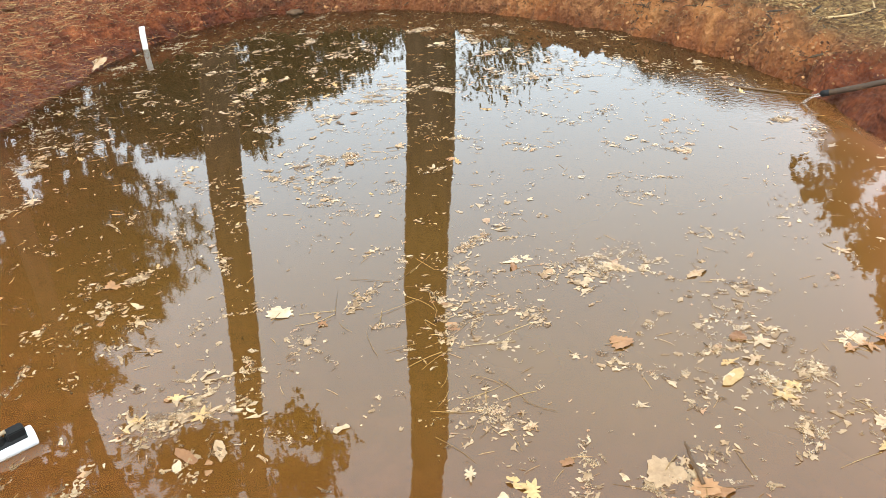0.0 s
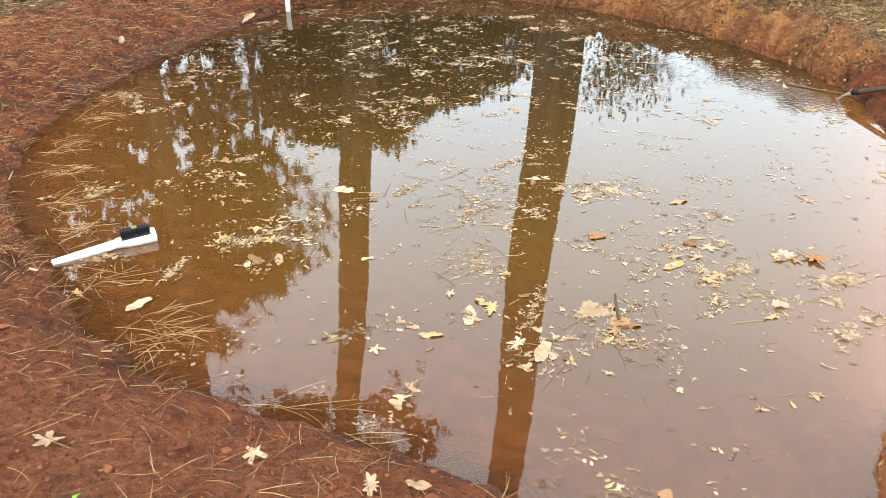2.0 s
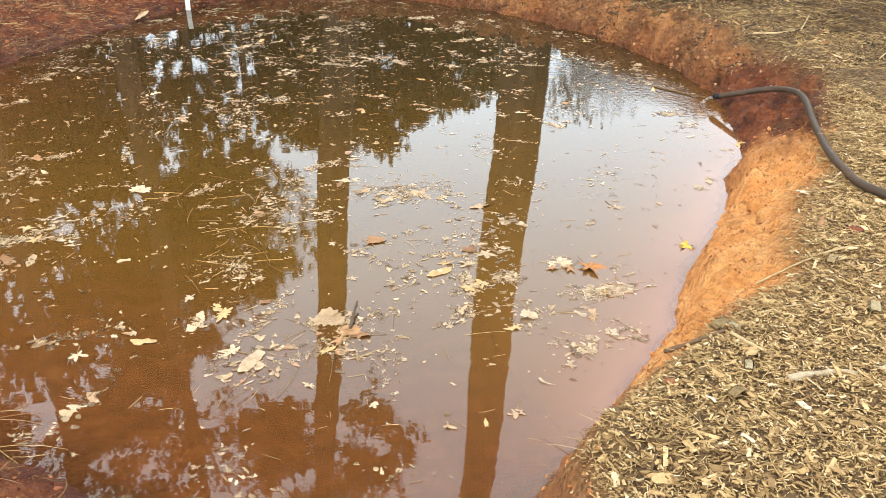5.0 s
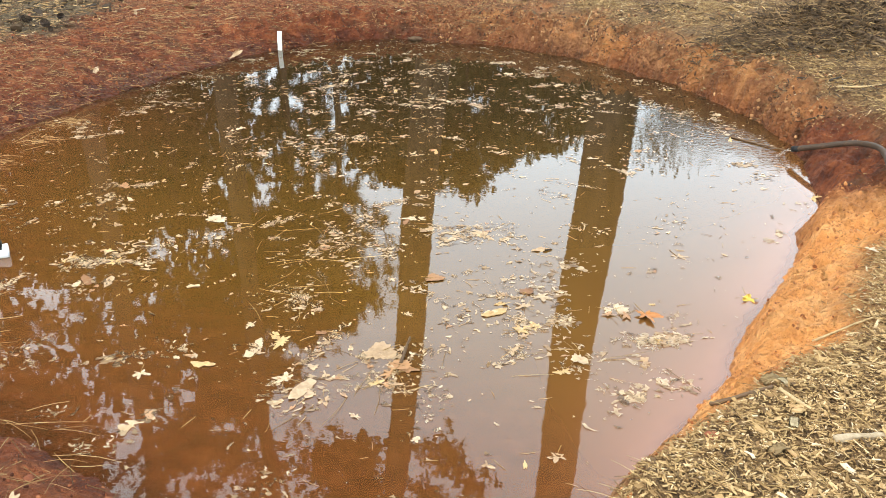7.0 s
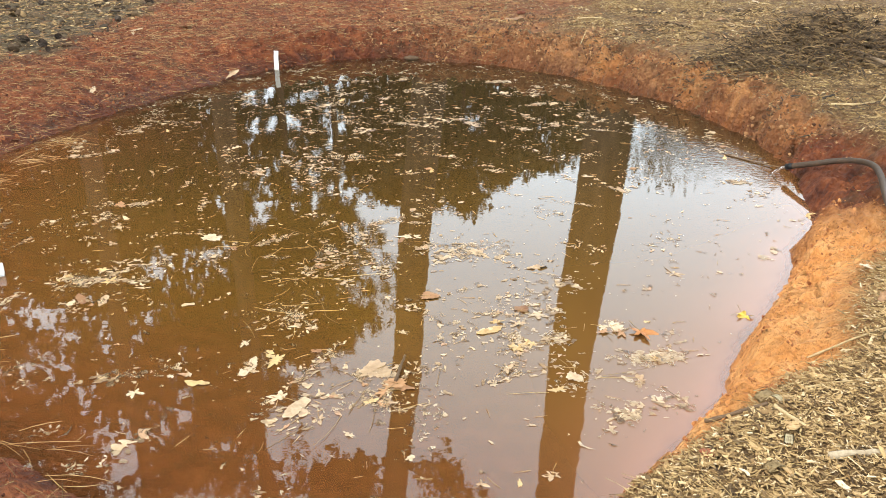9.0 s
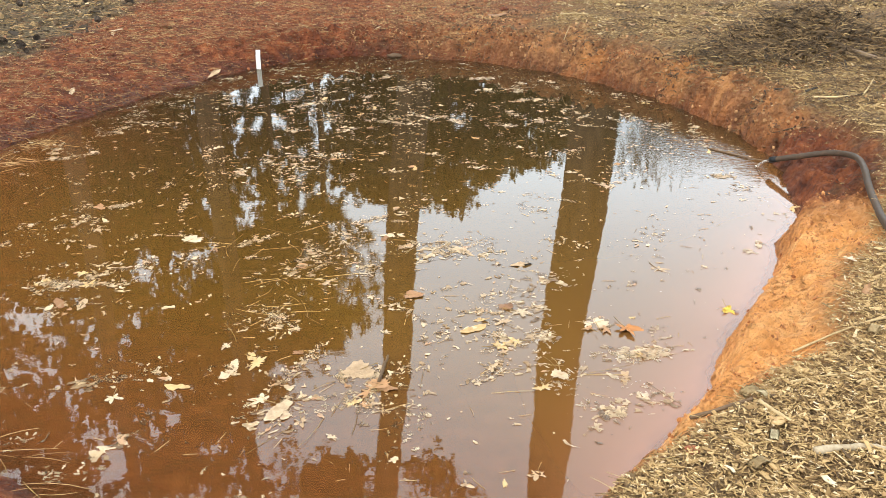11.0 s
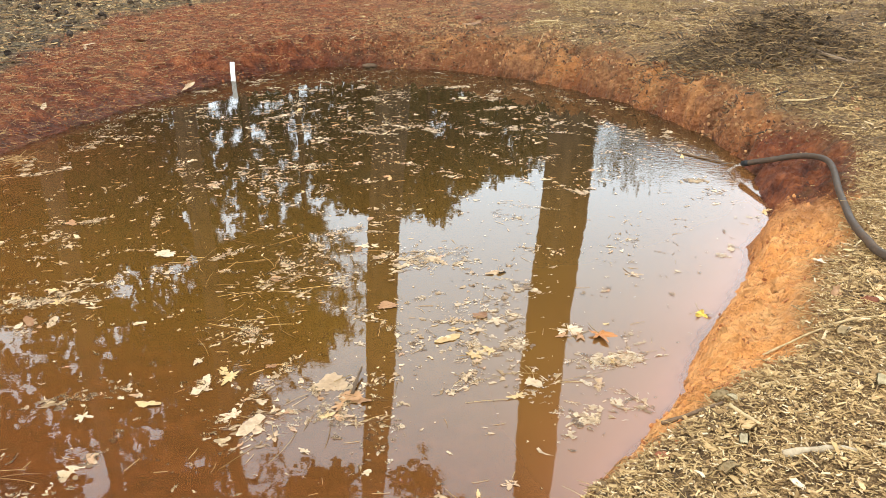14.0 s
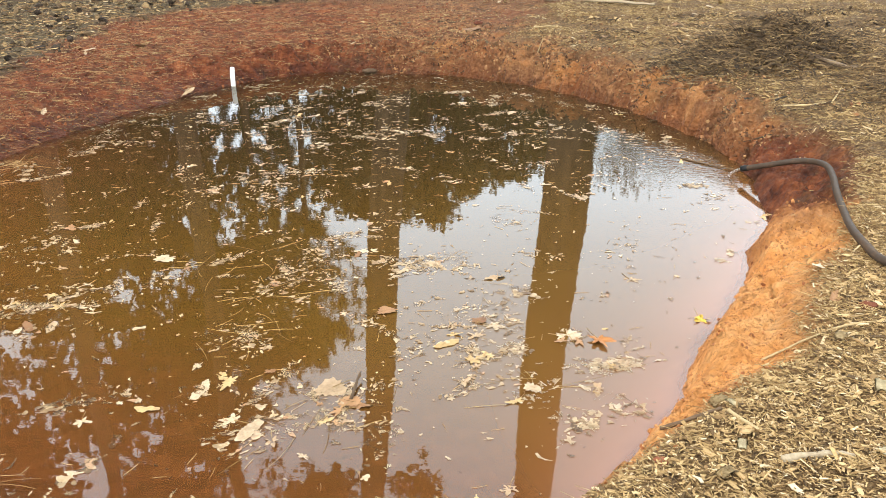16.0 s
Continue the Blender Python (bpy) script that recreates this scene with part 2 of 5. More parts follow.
def regions(x, y, d):
    """Weights over the plan: right bank, left bank, near bank; mulch, forest litter, orange clay."""
    jit = 0.22 * wobble(x, y, 1.7, 3.1) + 0.10 * wobble(x, y, 6.0, 8.2)
    right = smooth01(-0.05, 0.25, x + 3.0 * jit * smooth01(1.2, 0.2, y) - np.interp(y, [0.8, 1.5, 7.3, 9.0], [0.0, 0.25, 0.2, 0.3]))
    mulch_edge = np.interp(y, [1.0, 1.5, 1.7, 2.0, 3.0, 3.8, 4.5, 6.5, 8.0], [0.05, 0.07, 0.14, 0.25, 0.29, 0.36, 0.30, 0.26, 0.6])
    mulch = right * smooth01(-0.08, 0.16, d - mulch_edge + 0.7 * jit * (0.4 + 0.6 * smooth01(2.2, 3.2, y)))
    mulch = np.where(y > 6.9, mulch * smooth01(-0.3, 0.5, x - np.interp(y, [6.9, 10.5], [0.75, 1.3]) + jit * 2), mulch)
    mulch = np.maximum(mulch, smooth01(9.6, 10.8, y + jit * 2))
    litter = (1 - right) * smooth01(-0.15, 0.25, d - np.interp(y, [3, 5, 6.5, 8.5, 9.5], [1.3, 1.0, 0.95, 2.0, 2.6]) + jit) * smooth01(2.0, 3.0, y)
    litter = np.where(x > -0.9, litter * smooth01(0.5, -0.5, x + 0.9), litter)
    orange = right * smooth01(3.5, 2.9, y + jit) * (0.55 + 0.45 * smooth01(1.35, 1.75, y)) * smooth01(-0.25, -0.1, d)
    orange = np.maximum(orange, (0.10 + 0.34 * smooth01(-0.1, 0.45, wobble(x, y, 2.6, 31.0) + 0.5 * wobble(x, y, 9.0, 32.0))) * smooth01(-0.4, 0.4, x + 0.1) * smooth01(4.3, 4.9, y + jit) * smooth01(8.2, 7.6, y))
    return right, mulch, litter, orange


def ochre_weight(x, y):
    """Paler, sandier clay round the far side."""
    return smooth01(-1.1, 0.3, x) * smooth01(4.4, 5.0, y) * (0.55 + 0.45 * smooth01(-0.3, 0.3, wobble(x, y, 1.6, 71.0)))


def ground_height(x, y, d=None):
    x, y = np.asarray(x, float), np.asarray(y, float)
    if d is None:
        d = shore_distance(x, y)
    right, mulch, litter, orange = regions(x, y, d)
    cut = np.maximum(right, smooth01(6.8, 7.4, y))
    true_edge = 1 - 0.7 * right * smooth01(4.5, 3.9, y)
    rag = d + true_edge * ((0.035 + 0.02 * cut) * wobble(x, y, 5.0, 1.0) + (0.02 + 0.02 * cut) * wobble(x, y, 12.0, 2.0) + 0.024 * cut * wobble(x, y, 30.0, 2.5))
    out = np.maximum(rag, 0)
    face = 0.12 * smooth01(0, 0.085, out) + 0.115 * (1 - np.exp(-out / 0.24))
    slope = 0.30 * (1 - np.exp(-out / 0.55))
    far = smooth01(6.8, 7.4, y)
    high = right * face + (1 - right) * ((1 - far) * slope + far * (0.5 * face + 0.5 * slope))
    high = high + 0.05 * mulch + 0.02 * np.minimum(out, 6)
    low = np.minimum(rag, 0)
    shelf = 1 - smooth01(2.6, 4.6, y)
    reach = 0.5 + (1 - right) * (0.5 + 1.0 * shelf)
    high = high - 0.42 * (1 - np.exp(low / reach)) - 0.02 * smooth01(0, -0.05, low) * right
    bumpy = 0.02 * wobble(x, y, 4.0, 5.0) + 0.012 * wobble(x, y, 13.0, 6.0) + 0.006 * wobble(x, y, 34.0, 7.0)
    torn = np.maximum(right, far) * (1 - mulch) * smooth01(0.6, 0.25, out)
    rugged = smooth01(4.2, 4.9, y)
    gully = torn * (0.030 * wobble(x, y, 5.0, 9.5) + rugged * (0.13 * np.abs(wobble(x, y, 6.5, 13.5)) - 0.02) + (0.050 + 0.035 * rugged) * np.abs(wobble(x, y, 13.0, 10.5)) + 0.042 * np.abs(wobble(x, y, 31.0, 11.5)) + 0.014 * wobble(x, y, 55.0, 12.5) - 0.02)
    hollow = np.exp(-((x - 1.93) ** 2 / 0.035 + (y - 4.14) ** 2 / 0.12)) * smooth01(0, 0.02, out)
    mound = np.exp(-((x - 2.6) ** 2 / 0.30 + (y - 6.1) ** 2 / 0.10)) + 0.6 * np.exp(-((x - 3.1) ** 2 / 0.2 + (y - 5.1) ** 2 / 0.15))
    high = high * (1 - 0.68 * hollow) + mound * (0.20 + 0.16 * wobble(x, y, 5.0, 21.0) + 0.10 * np.abs(wobble(x, y, 14.0, 22.0)))
    crumbly = (1 - right) * smooth01(3.4, 2.4, y) * (0.030 * np.abs(wobble(x, y, 8.0, 51.0)) + 0.026 * np.abs(wobble(x, y, 19.0, 52.0)) - 0.01)
    return high + (bumpy + gully + crumbly) * smooth01(-0.05, 0.12, rag)


def ticks(a, b, step, far, fine):
    lo, hi, small = fine
    mid = np.concatenate([np.arange(a, lo, step), np.arange(lo, hi, small), np.arange(hi, b + step / 2, step)])
    a, b = mid[0], mid[-1]
    grow = step * 1.35 ** np.arange(1, 60)
    reach = np.cumsum(grow)
    reach = reach[reach < far]
    return np.concatenate([a - reach[::-1], mid, b + reach])


def build_ground():
    xs, ys = ticks(-4.4, 4.2, 0.03, 900, (0.1, 2.35, 0.018)), ticks(-0.4, 10.6, 0.034, 900, (1.0, 7.9, 0.02))
    X, Y = np.meshgrid(xs, ys)
    D = shore_distance(X, Y)
    Z = ground_height(X, Y, D)
    nx, ny = len(xs), len(ys)
    me = bpy.data.meshes.new("ground")
    i = np.arange(nx * ny).reshape(ny, nx)
    quads = np.stack([i[:-1, :-1], i[:-1, 1:], i[1:, 1:], i[1:, :-1]], -1).reshape(-1, 4)
    me.from_pydata(np.stack([X, Y, Z], -1).reshape(-1, 3).tolist(), [], quads.tolist())
    me.shade_smooth()
    right, mulch, litter, orange = regions(X, Y, D)
    wet = np.where(right > 0.5, 0.6, 0.75) * smooth01(np.where(right > 0.5, 0.02, 0.03), 0.0, Z) * smooth01(-0.02, 0.02, Z + 0.02)
    # far bank: darker and smoother in a band up to 0.11 m
    wet = np.maximum(wet, 0.85 * smooth01(0.11, 0.03, Z) * smooth01(4.2, 4.8, Y) * smooth01(-0.02, 0.02, Z + 0.02))
    # the hollow at the hose is darkened and smoothed as well
    wet = np.maximum(wet, 0.35 * np.exp(-((X - 1.93) ** 2 / 0.04 + (Y - 4.12) ** 2 / 0.13)))
    for name, v in (("mulch", mulch), ("litter", litter), ("orange", orange), ("ochre", ochre_weight(X, Y)), ("near_pale", (1 - right) * smooth01(3.0, 2.2, Y) * smooth01(0.02, 0.12, Z)), ("wet", wet), ("dry", smooth01(-0.04, 0.01, Z))):
        me.attributes.new(name, "FLOAT", "POINT").data.foreach_set("value", v.ravel())
    me.materials.append(GROUND)
    return tagged(new("ground", me), "red clay pond banks with mulch and forest litter", "ground", kind="structure")


ground = build_ground()


def build_water():
    xs, ys = np.arange(-3.1, 2.2, 0.05), np.arange(0.7, 8.1, 0.05)
    X, Y = np.meshgrid(xs, ys)
    D = shore_distance(X, Y)
    depth = -ground_height(X, Y, D)
    i = np.arange(X.size).reshape(X.shape)
    keep = (D[:-1, :-1] < 0.12) | (D[1:, 1:] < 0.12)
    quads = np.stack([i[:-1, :-1], i[:-1, 1:], i[1:, 1:], i[1:, :-1]], -1)[keep]
    me = bpy.data.meshes.new("water")
    me.from_pydata(np.stack([X, Y, 0 * X], -1).reshape(-1, 3).tolist(), [], quads.tolist())
    me.shade_smooth()
    side = smooth01(-0.3, 0.7, X)
    murk = 1 - (0.8 - 0.3 * side) * np.exp(-np.maximum(depth, 0) / (0.09 - 0.06 * side))
    stir = 0.0028 + 0.20 * np.exp(-((X - 1.62) ** 2 / 0.05 + (Y - 4.72) ** 2 / 0.16)) + 0.03 * np.exp(-((X - 1.4) ** 2 / 0.14 + (Y - 4.95) ** 2 / 0.4))
    edge = np.exp(np.minimum(D, 0) / (0.5 - 0.22 * side) - 0.25 * smooth01(-1.6, 0.2, X) - 0.1 * smooth01(3.0, 4.5, Y))
    edge = edge * (1 - 0.92 * smooth01(3.7, 5.2, Y + 0.8 * (side - 1)))
    # grows with y alone, whatever the depth
    far_dark = smooth01(2.4, 5.6, Y)
    plume = np.exp(np.minimum(D, 0) / 0.11) * smooth01(0.2, 0.7, X) * smooth01(4.2, 3.4, Y) * (0.75 + 0.5 * wobble(X, Y, 3.0, 41.0))
    for name, v in (("murk", murk), ("stir", stir), ("edge", edge), ("far_dark", far_dark), ("near", 0.9 * smooth01(2.9, 1.5, Y + 0.35 * smooth01(-1.0, 0.5, X))), ("plume", plume)):
        me.attributes.new(name, "FLOAT", "POINT").data.foreach_set("value", v.ravel())
    me.materials.append(WATER)
    return tagged(new("water", me), "still muddy brown pond water reflecting trees and sky", "water", kind="structure")


water = build_water()


def tube(bm, pts, radii, sides=8, caps=True):
    """A round tube through points into a bmesh."""
    rings = []
    side = Vector((1, 0, 0))
    for k, p in enumerate(pts):
        d = (Vector(pts[min(k + 1, len(pts) - 1)]) - Vector(pts[max(k - 1, 0)])).normalized()
        side = (side - d * side.dot(d))
        side = side.normalized() if side.length > 1e-5 else d.orthogonal().normalized()
        up = d.cross(side)
        rings.append([bm.verts.new(Vector(p) + (side * math.cos(a) + up * math.sin(a)) * radii[k])
                      for a in (2 * math.pi * s / sides for s in range(sides))])
    for a, b in zip(rings, rings[1:]):
        for s in range(sides):
            bm.faces.new((a[s], a[(s + 1) % sides], b[(s + 1) % sides], b[s]))
    if caps:
        bm.faces.new(rings[0][::-1])
        bm.faces.new(rings[-1])
    return rings


# ---- trees round the pond, seen in the water ----
def tree(height, girth, crown_from, spread, seed, lean=(0, 0), needles=True, density=1.0, taper=1.6, leafy=1.0, climb=0.0, stout=1.0):
    """A tree at the origin: an empty with a trunk, limbs and a crown of many small tufts."""
    rnd = random.Random(seed)
    top = new("pine_tree" if needles else "broadleaf_tree")
    bm = bmesh.new()
    n = 14
    axis = []
    for k in range(n + 1):
        h = height * k / n
        axis.append(Vector((lean[0] * h + 0.05 * math.sin(k * 1.3 + seed), lean[1] * h + 0.05 * math.cos(k * 1.7 + seed), h - 0.4)))
    radii = [girth * (1.0 - 0.8 * (k / n) ** taper) * (1.25 if k == 0 else 1) for k in range(n + 1)]
    tube(bm, axis, radii, 14)
    part("trunk", bm, BARK, top)
    limbs = bmesh.new()
    verts, faces = [], []
    count = int((46 if needles else 40) * density)
    for k in range(count):
        f = crown_from + (1 - crown_from) * (k + rnd.random()) / count
        base = axis[min(int(f * n), n - 1)].lerp(axis[min(int(f * n) + 1, n)], f * n % 1)
        az = rnd.uniform(0, 6.283)
        shape = math.sin(math.pi * min(1, (f - crown_from) / (1 - crown_from) * 0.75 + 0.22))
        length = spread * shape * rnd.uniform(0.4, 1.3)
        rise = rnd.uniform(-0.1, 0.45) if needles else rnd.uniform(0.2, 0.9) + climb
        tip = base + Vector((math.cos(az), math.sin(az), rise)) * length
        mid = base.lerp(tip, 0.5) + Vector((0, 0, 0.08 * length))
        tube(limbs, [base, mid, tip], [(0.012 * height ** 0.5 + 0.01) * stout, 0.02 * stout, 0.008 * stout], 5, False)
        for j in range(int((13 if needles else 15) * density ** 0.5) + 1):
            s = rnd.uniform(0.25, 1.05)
            c = base.lerp(tip, s) + Vector((rnd.gauss(0, 1), rnd.gauss(0, 1), rnd.gauss(0, 0.7))) * (0.09 * length + 0.12)
            for q in range(18):
                way = Vector((rnd.gauss(0, 1), rnd.gauss(0, 1), rnd.gauss(0.25, 1))).normalized()
                size = (rnd.uniform(0.28, 0.60) if needles else rnd.uniform(0.20, 0.38)) * leafy
                wide = way.orthogonal().normalized() * size * (0.2 if needles else 0.42)
                o = c + (way * rnd.uniform(0, 0.12) if needles else way * rnd.uniform(0.1, 0.45))
                b0 = len(verts)
                if needles:
                    verts += [o - wide * 0.5, o + wide * 0.5, o + way * size]
                    faces.append((b0, b0 + 1, b0 + 2))
                else:
                    verts += [o, o + way * size * 0.5 + wide, o + way * size, o + way * size * 0.5 - wide]
                    faces.append((b0, b0 + 1, b0 + 2, b0 + 3))
    part("limbs", limbs, BARK, top)["kind"] = "stuff"
    raw("crown", verts, faces, NEEDLES if needles else BROADLEAF, top)["kind"] = "stuff"
    return top


def plant(template, x, y, turn=0.0, size=1.0, label="", category="tree", group="woods round the pond"):
    ob = copy_thing(template, Matrix.Translation((x, y, 0.2)) @ Matrix.Rotation(turn, 4, "Z") @ Matrix.Scale(size, 4))
    return tagged(ob, label, category, group)


big_right = tree(24, 0.475, 0.72, 4.0, 11, lean=(-0.068, 0.0), taper=3.0)
big_right.location = (2.92, 16.0, 0)
tagged(big_right, "tall tree with a thick straight bare trunk", "tree", "woods round the pond")
big_left = tree(27, 0.45, 0.74, 4.0, 12, lean=(-0.085, 0.0), taper=3.0)
big_left.location = (-0.72, 22.0, 0)
tagged(big_left, "tall tree with a bare leaning trunk", "tree", "woods round the pond")

third = tree(26, 0.33, 0.58, 4.6, 13, lean=(0.01, 0.0), needles=False, density=0.5, taper=2.2, leafy=0.8, stout=2.2)
third.location = (-7.1, 24.0, 0)
tagged(third, "tall tree with an upright trunk and spreading bare limbs", "tree", "woods round the pond")

plant(third, -10.6, 22.8, 2.0, 0.96, "tall tree with spreading bare limbs and sparse leaves")

# thin young trees beside the thick trunk
for x, y, tall, seed in ((3.55, 15.3, 3.7, 21), (4.2, 15.6, 3.4, 22), (7.9, 16.5, 3.2, 23)):
    slip = tree(tall, 0.045, 0.35, 0.85, seed, needles=False, density=0.22 if seed < 23 else 0.12, leafy=0.36, climb=0.9, stout=0.4)
    slip.location = (x, y, 0)
    tagged(slip, "thin young tree with sparse small leaves", "tree", "woods round the pond")


def low_branch(owner, pts, seed, count):
    """A leafy side branch on a high trunk."""
    rnd = random.Random(seed)
    bm = bmesh.new()
    tube(bm, pts, [0.09, 0.06, 0.045, 0.02], 7)
    part("branch", bm, BARK, owner)
    verts, faces = [], []
    for k in range(count):
        f = rnd.uniform(0.3, 1.0) * 3
        i = min(int(f), 2)
        c = Vector(pts[i]).lerp(Vector(pts[i + 1]), f - i) + Vector((rnd.gauss(0, 0.28), rnd.gauss(0, 0.28), rnd.gauss(0.25, 0.35)))
        for q in range(9):
            way = Vector((rnd.gauss(0, 1), rnd.gauss(0, 1), rnd.gauss(0, 1))).normalized()
            wide = way.orthogonal().normalized() * 0.09
            o, b0 = c + way * rnd.uniform(0, 0.15), len(verts)
            verts += [o, o + way * 0.11 + wide, o + way * 0.24, o + way * 0.11 - wide]
            faces.append((b0, b0 + 1, b0 + 2, b0 + 3))
    raw("branch_leaves", verts, faces, BROADLEAF, owner)["kind"] = "stuff"


low_branch(big_left, [(-1.32, 0, 15.6), (-0.4, -0.1, 15.2), (0.6, -0.2, 15.9), (1.3, -0.3, 16.9)], 44, 90)
low_branch(big_left, [(-1.30, 0, 15.2), (-2.3, -0.1, 15.6), (-3.2, -0.2, 15.4), (-4.1, -0.3, 16.3)], 45, 190)
low_branch(big_left, [(-1.36, 0, 16.2), (-2.2, 0.2, 17.0), (-3.0, 0.3, 17.4), (-3.8, 0.5, 18.2)], 46, 190)
low_branch(big_left, [(-1.40, 0, 16.8), (-0.7, 0.2, 17.6), (0.0, 0.3, 18.0), (0.6, 0.5, 18.6)], 47, 120)

KINDS = [tree(22, 0.22, 0.18, 3.6, 1), tree(24, 0.24, 0.35, 3.0, 2, density=0.8), tree(14, 0.15, 0.04, 4.0, 3, needles=False), tree(20, 0.20, 0.15, 4.4, 4, needles=False, density=0.85), tree(20, 0.08, 0.3, 1.25, 5, density=0.75), tree(22, 0.2, 0.62, 3.7, 6, density=1.25)]
# bearing, distance, kind, size: tall crowns on one side, falling to low woods on the other
WOODS = [(-58, 30, 0, 1.1), (-50, 33, 3, 1.2), (-43, 30, 1, 0.86), (-37, 34, 0, 1.05), (-32, 31, 3, 1.02), (-27.5, 36, 1, 0.88), (-23.5, 32, 1, 0.8),
         (-20.5, 35, 3, 1.05), (-16.5, 33, 5, 0.95), (-12.6, 36, 5, 0.94), (-9.2, 38, 5, 0.97),
         (-15.6, 44, 4, 0.95), (-11.4, 41, 4, 0.72), (-12.9, 43, 4, 0.85), (-10.0, 45, 4, 0.9), (24, 60, 4, 0.8), (30, 60, 1, 0.8), (40, 40, 0, 0.75), (44, 34, 3, 0.8), (50, 34, 1, 0.95), (58, 34, 0, 1.0)]
UNDERGROWTH = [(-56, 36, 1.0), (-47, 38, 1.0), (-40, 37, 1.05), (-34, 38, 1.0), (-29, 40, 1.05), (-24.5, 41, 1.1), (-20.5, 40, 1.05), (-20.0, 42, 1.05), (-6.6, 44, 0.98), (-5.2, 43, 1.02),
               (-3.2, 43, 1.04), (-0.4, 42, 1.0), (2.4, 44, 0.95), (5.0, 45, 0.92), (7.6, 46, 0.86), (10.2, 48, 0.76), (12.3, 52, 0.66), (48, 40, 0.9)]
WOODS += [(az, dist, 2, size) for az, dist, size in UNDERGROWTH]
# unseen trees added behind and beside the path, to hold back sky light
WOODS += [(70 + 17 * k, 30 + 6 * (k % 3), (0, 3, 1, 2)[k % 4], 0.9 + 0.1 * (k % 2)) for k in range(14)]
rnd = random.Random(5)
first = {}
for az, dist, kind, size in WOODS:
    a = radians(az)
    x, y = dist * math.sin(a), dist * math.cos(a)
    label = ("tall pine with a green needle crown", "tall pine with a green needle crown", "broadleaf tree in dull autumn leaf", "broadleaf tree in dull autumn leaf", "slender sparse young pine", "tall pine with a high rounded crown")[kind]
    if kind not in first:
        first[kind] = KINDS[kind]
        KINDS[kind].matrix_basis = Matrix.Translation((x, y, 0.2)) @ Matrix.Scale(size, 4)
        tagged(KINDS[kind], label, "tree", "woods round the pond")
    else:
        plant(KINDS[kind], x, y, rnd.uniform(0, 6.28), size, label)
plant(KINDS[4], -10.1, 40.8, 1.0, 0.58, "slender sparse young pine")

# ---- materials of the small things ----
def piece_material(name, stops, rough=0.8, by="island", grain=60.0, sodden=False):
    """Colour differs from piece to piece, with a fine grain over it; sodden ones are half submerged."""
    k = Nodes(name, rough, 0.25)
    c = k.ramp(k.island() if by == "island" else k.chance(), *stops)
    g = k.noise(grain, 5, 0.7)
    c = k.mix(k.val(g, 0.35, 0.75, 0.0, 0.55), c, k.mix(1.0, c, (0.45, 0.38, 0.32), "MULTIPLY"))
    c = k.mix(k.val(k.noise(grain * 0.35, 3), 0.5, 0.72, 0.0, 0.5), c, k.mix(1.0, c, (0.5, 0.4, 0.33), "MULTIPLY"))
    k.color(c)
    if sodden:
        low, high = (0.3, 0.95) if by == "island" else (0.72, 1.0)
        k.l.new(k.val(k.noise(9.0, 3), 0.38, 0.62, low, high), k.b.inputs["Alpha"])
    k.bump(g, 0.003, 0.6)
    return k.m


CHIPS = piece_material("wood_chips", ((0.0, (0.085, 0.050, 0.020)), (0.25, (0.23, 0.135, 0.052)), (0.6, (0.37, 0.235, 0.096)), (0.9, (0.49, 0.335, 0.155)), (1.0, (0.62, 0.48, 0.30))))
STRAW = piece_material("dry_straw", ((0.0, (0.11, 0.06, 0.022)), (0.5, (0.29, 0.18, 0.07)), (1.0, (0.52, 0.37, 0.16))))
RUSTY = piece_material("pine_needles_fallen", ((0.0, (0.05, 0.020, 0.010)), (0.5, (0.19, 0.078, 0.032)), (1.0, (0.50, 0.30, 0.13))))
PALE_GRASS = piece_material("bleached_grass", ((0.0, (0.22, 0.115, 0.045)), (0.5, (0.38, 0.225, 0.092)), (1.0, (0.54, 0.365, 0.17))))
CRUMBS = piece_material("clay_crumb", ((0.0, (0.085, 0.024, 0.010)), (0.5, (0.21, 0.060, 0.022)), (1.0, (0.33, 0.125, 0.050))), 0.88)
ORANGE_CRUMBS = piece_material("orange_clay_crumb", ((0.0, (0.22, 0.07, 0.024)), (1.0, (0.55, 0.24, 0.08))), 0.85)
FLECKS = piece_material("floating_flecks", ((0.0, (0.11, 0.060, 0.028)), (0.25, (0.28, 0.175, 0.088)), (0.6, (0.45, 0.315, 0.178)), (0.9, (0.60, 0.46, 0.30)), (1.0, (0.42, 0.21, 0.10))), 0.4, sodden=True)
DARKTWIG = piece_material("dark_twigs", ((0.0, (0.028, 0.018, 0.010)), (0.6, (0.105, 0.064, 0.030)), (1.0, (0.28, 0.18, 0.08))))
CREAM = piece_material("cream_dead_leaf", ((0.0, (0.36, 0.23, 0.125)), (0.5, (0.48, 0.335, 0.20)), (1.0, (0.60, 0.46, 0.30))), 0.55, "object", 75, sodden=True)
GOLD = piece_material("golden_dead_leaf", ((0.0, (0.40, 0.25, 0.105)), (1.0, (0.53, 0.37, 0.17))), 0.55, "object", 75)
BROWN = piece_material("brown_dead_leaf", ((0.0, (0.20, 0.095, 0.042)), (1.0, (0.36, 0.19, 0.085))), 0.55, "object", 45)
ORANGE = piece_material("orange_dead_leaf", ((0.0, (0.38, 0.15, 0.04)), (1.0, (0.46, 0.20, 0.06))), 0.5, "object", 30)
YELLOW = piece_material("yellow_leaf", ((0.0, (0.50, 0.34, 0.04)), (1.0, (0.56, 0.39, 0.06))), 0.5, "object", 40)
GREEN = piece_material("green_leaf", ((0.0, (0.06, 0.19, 0.05)), (0.5, (0.10, 0.27, 0.06)), (1.0, (0.20, 0.36, 0.05))), 0.42, "object", 60)
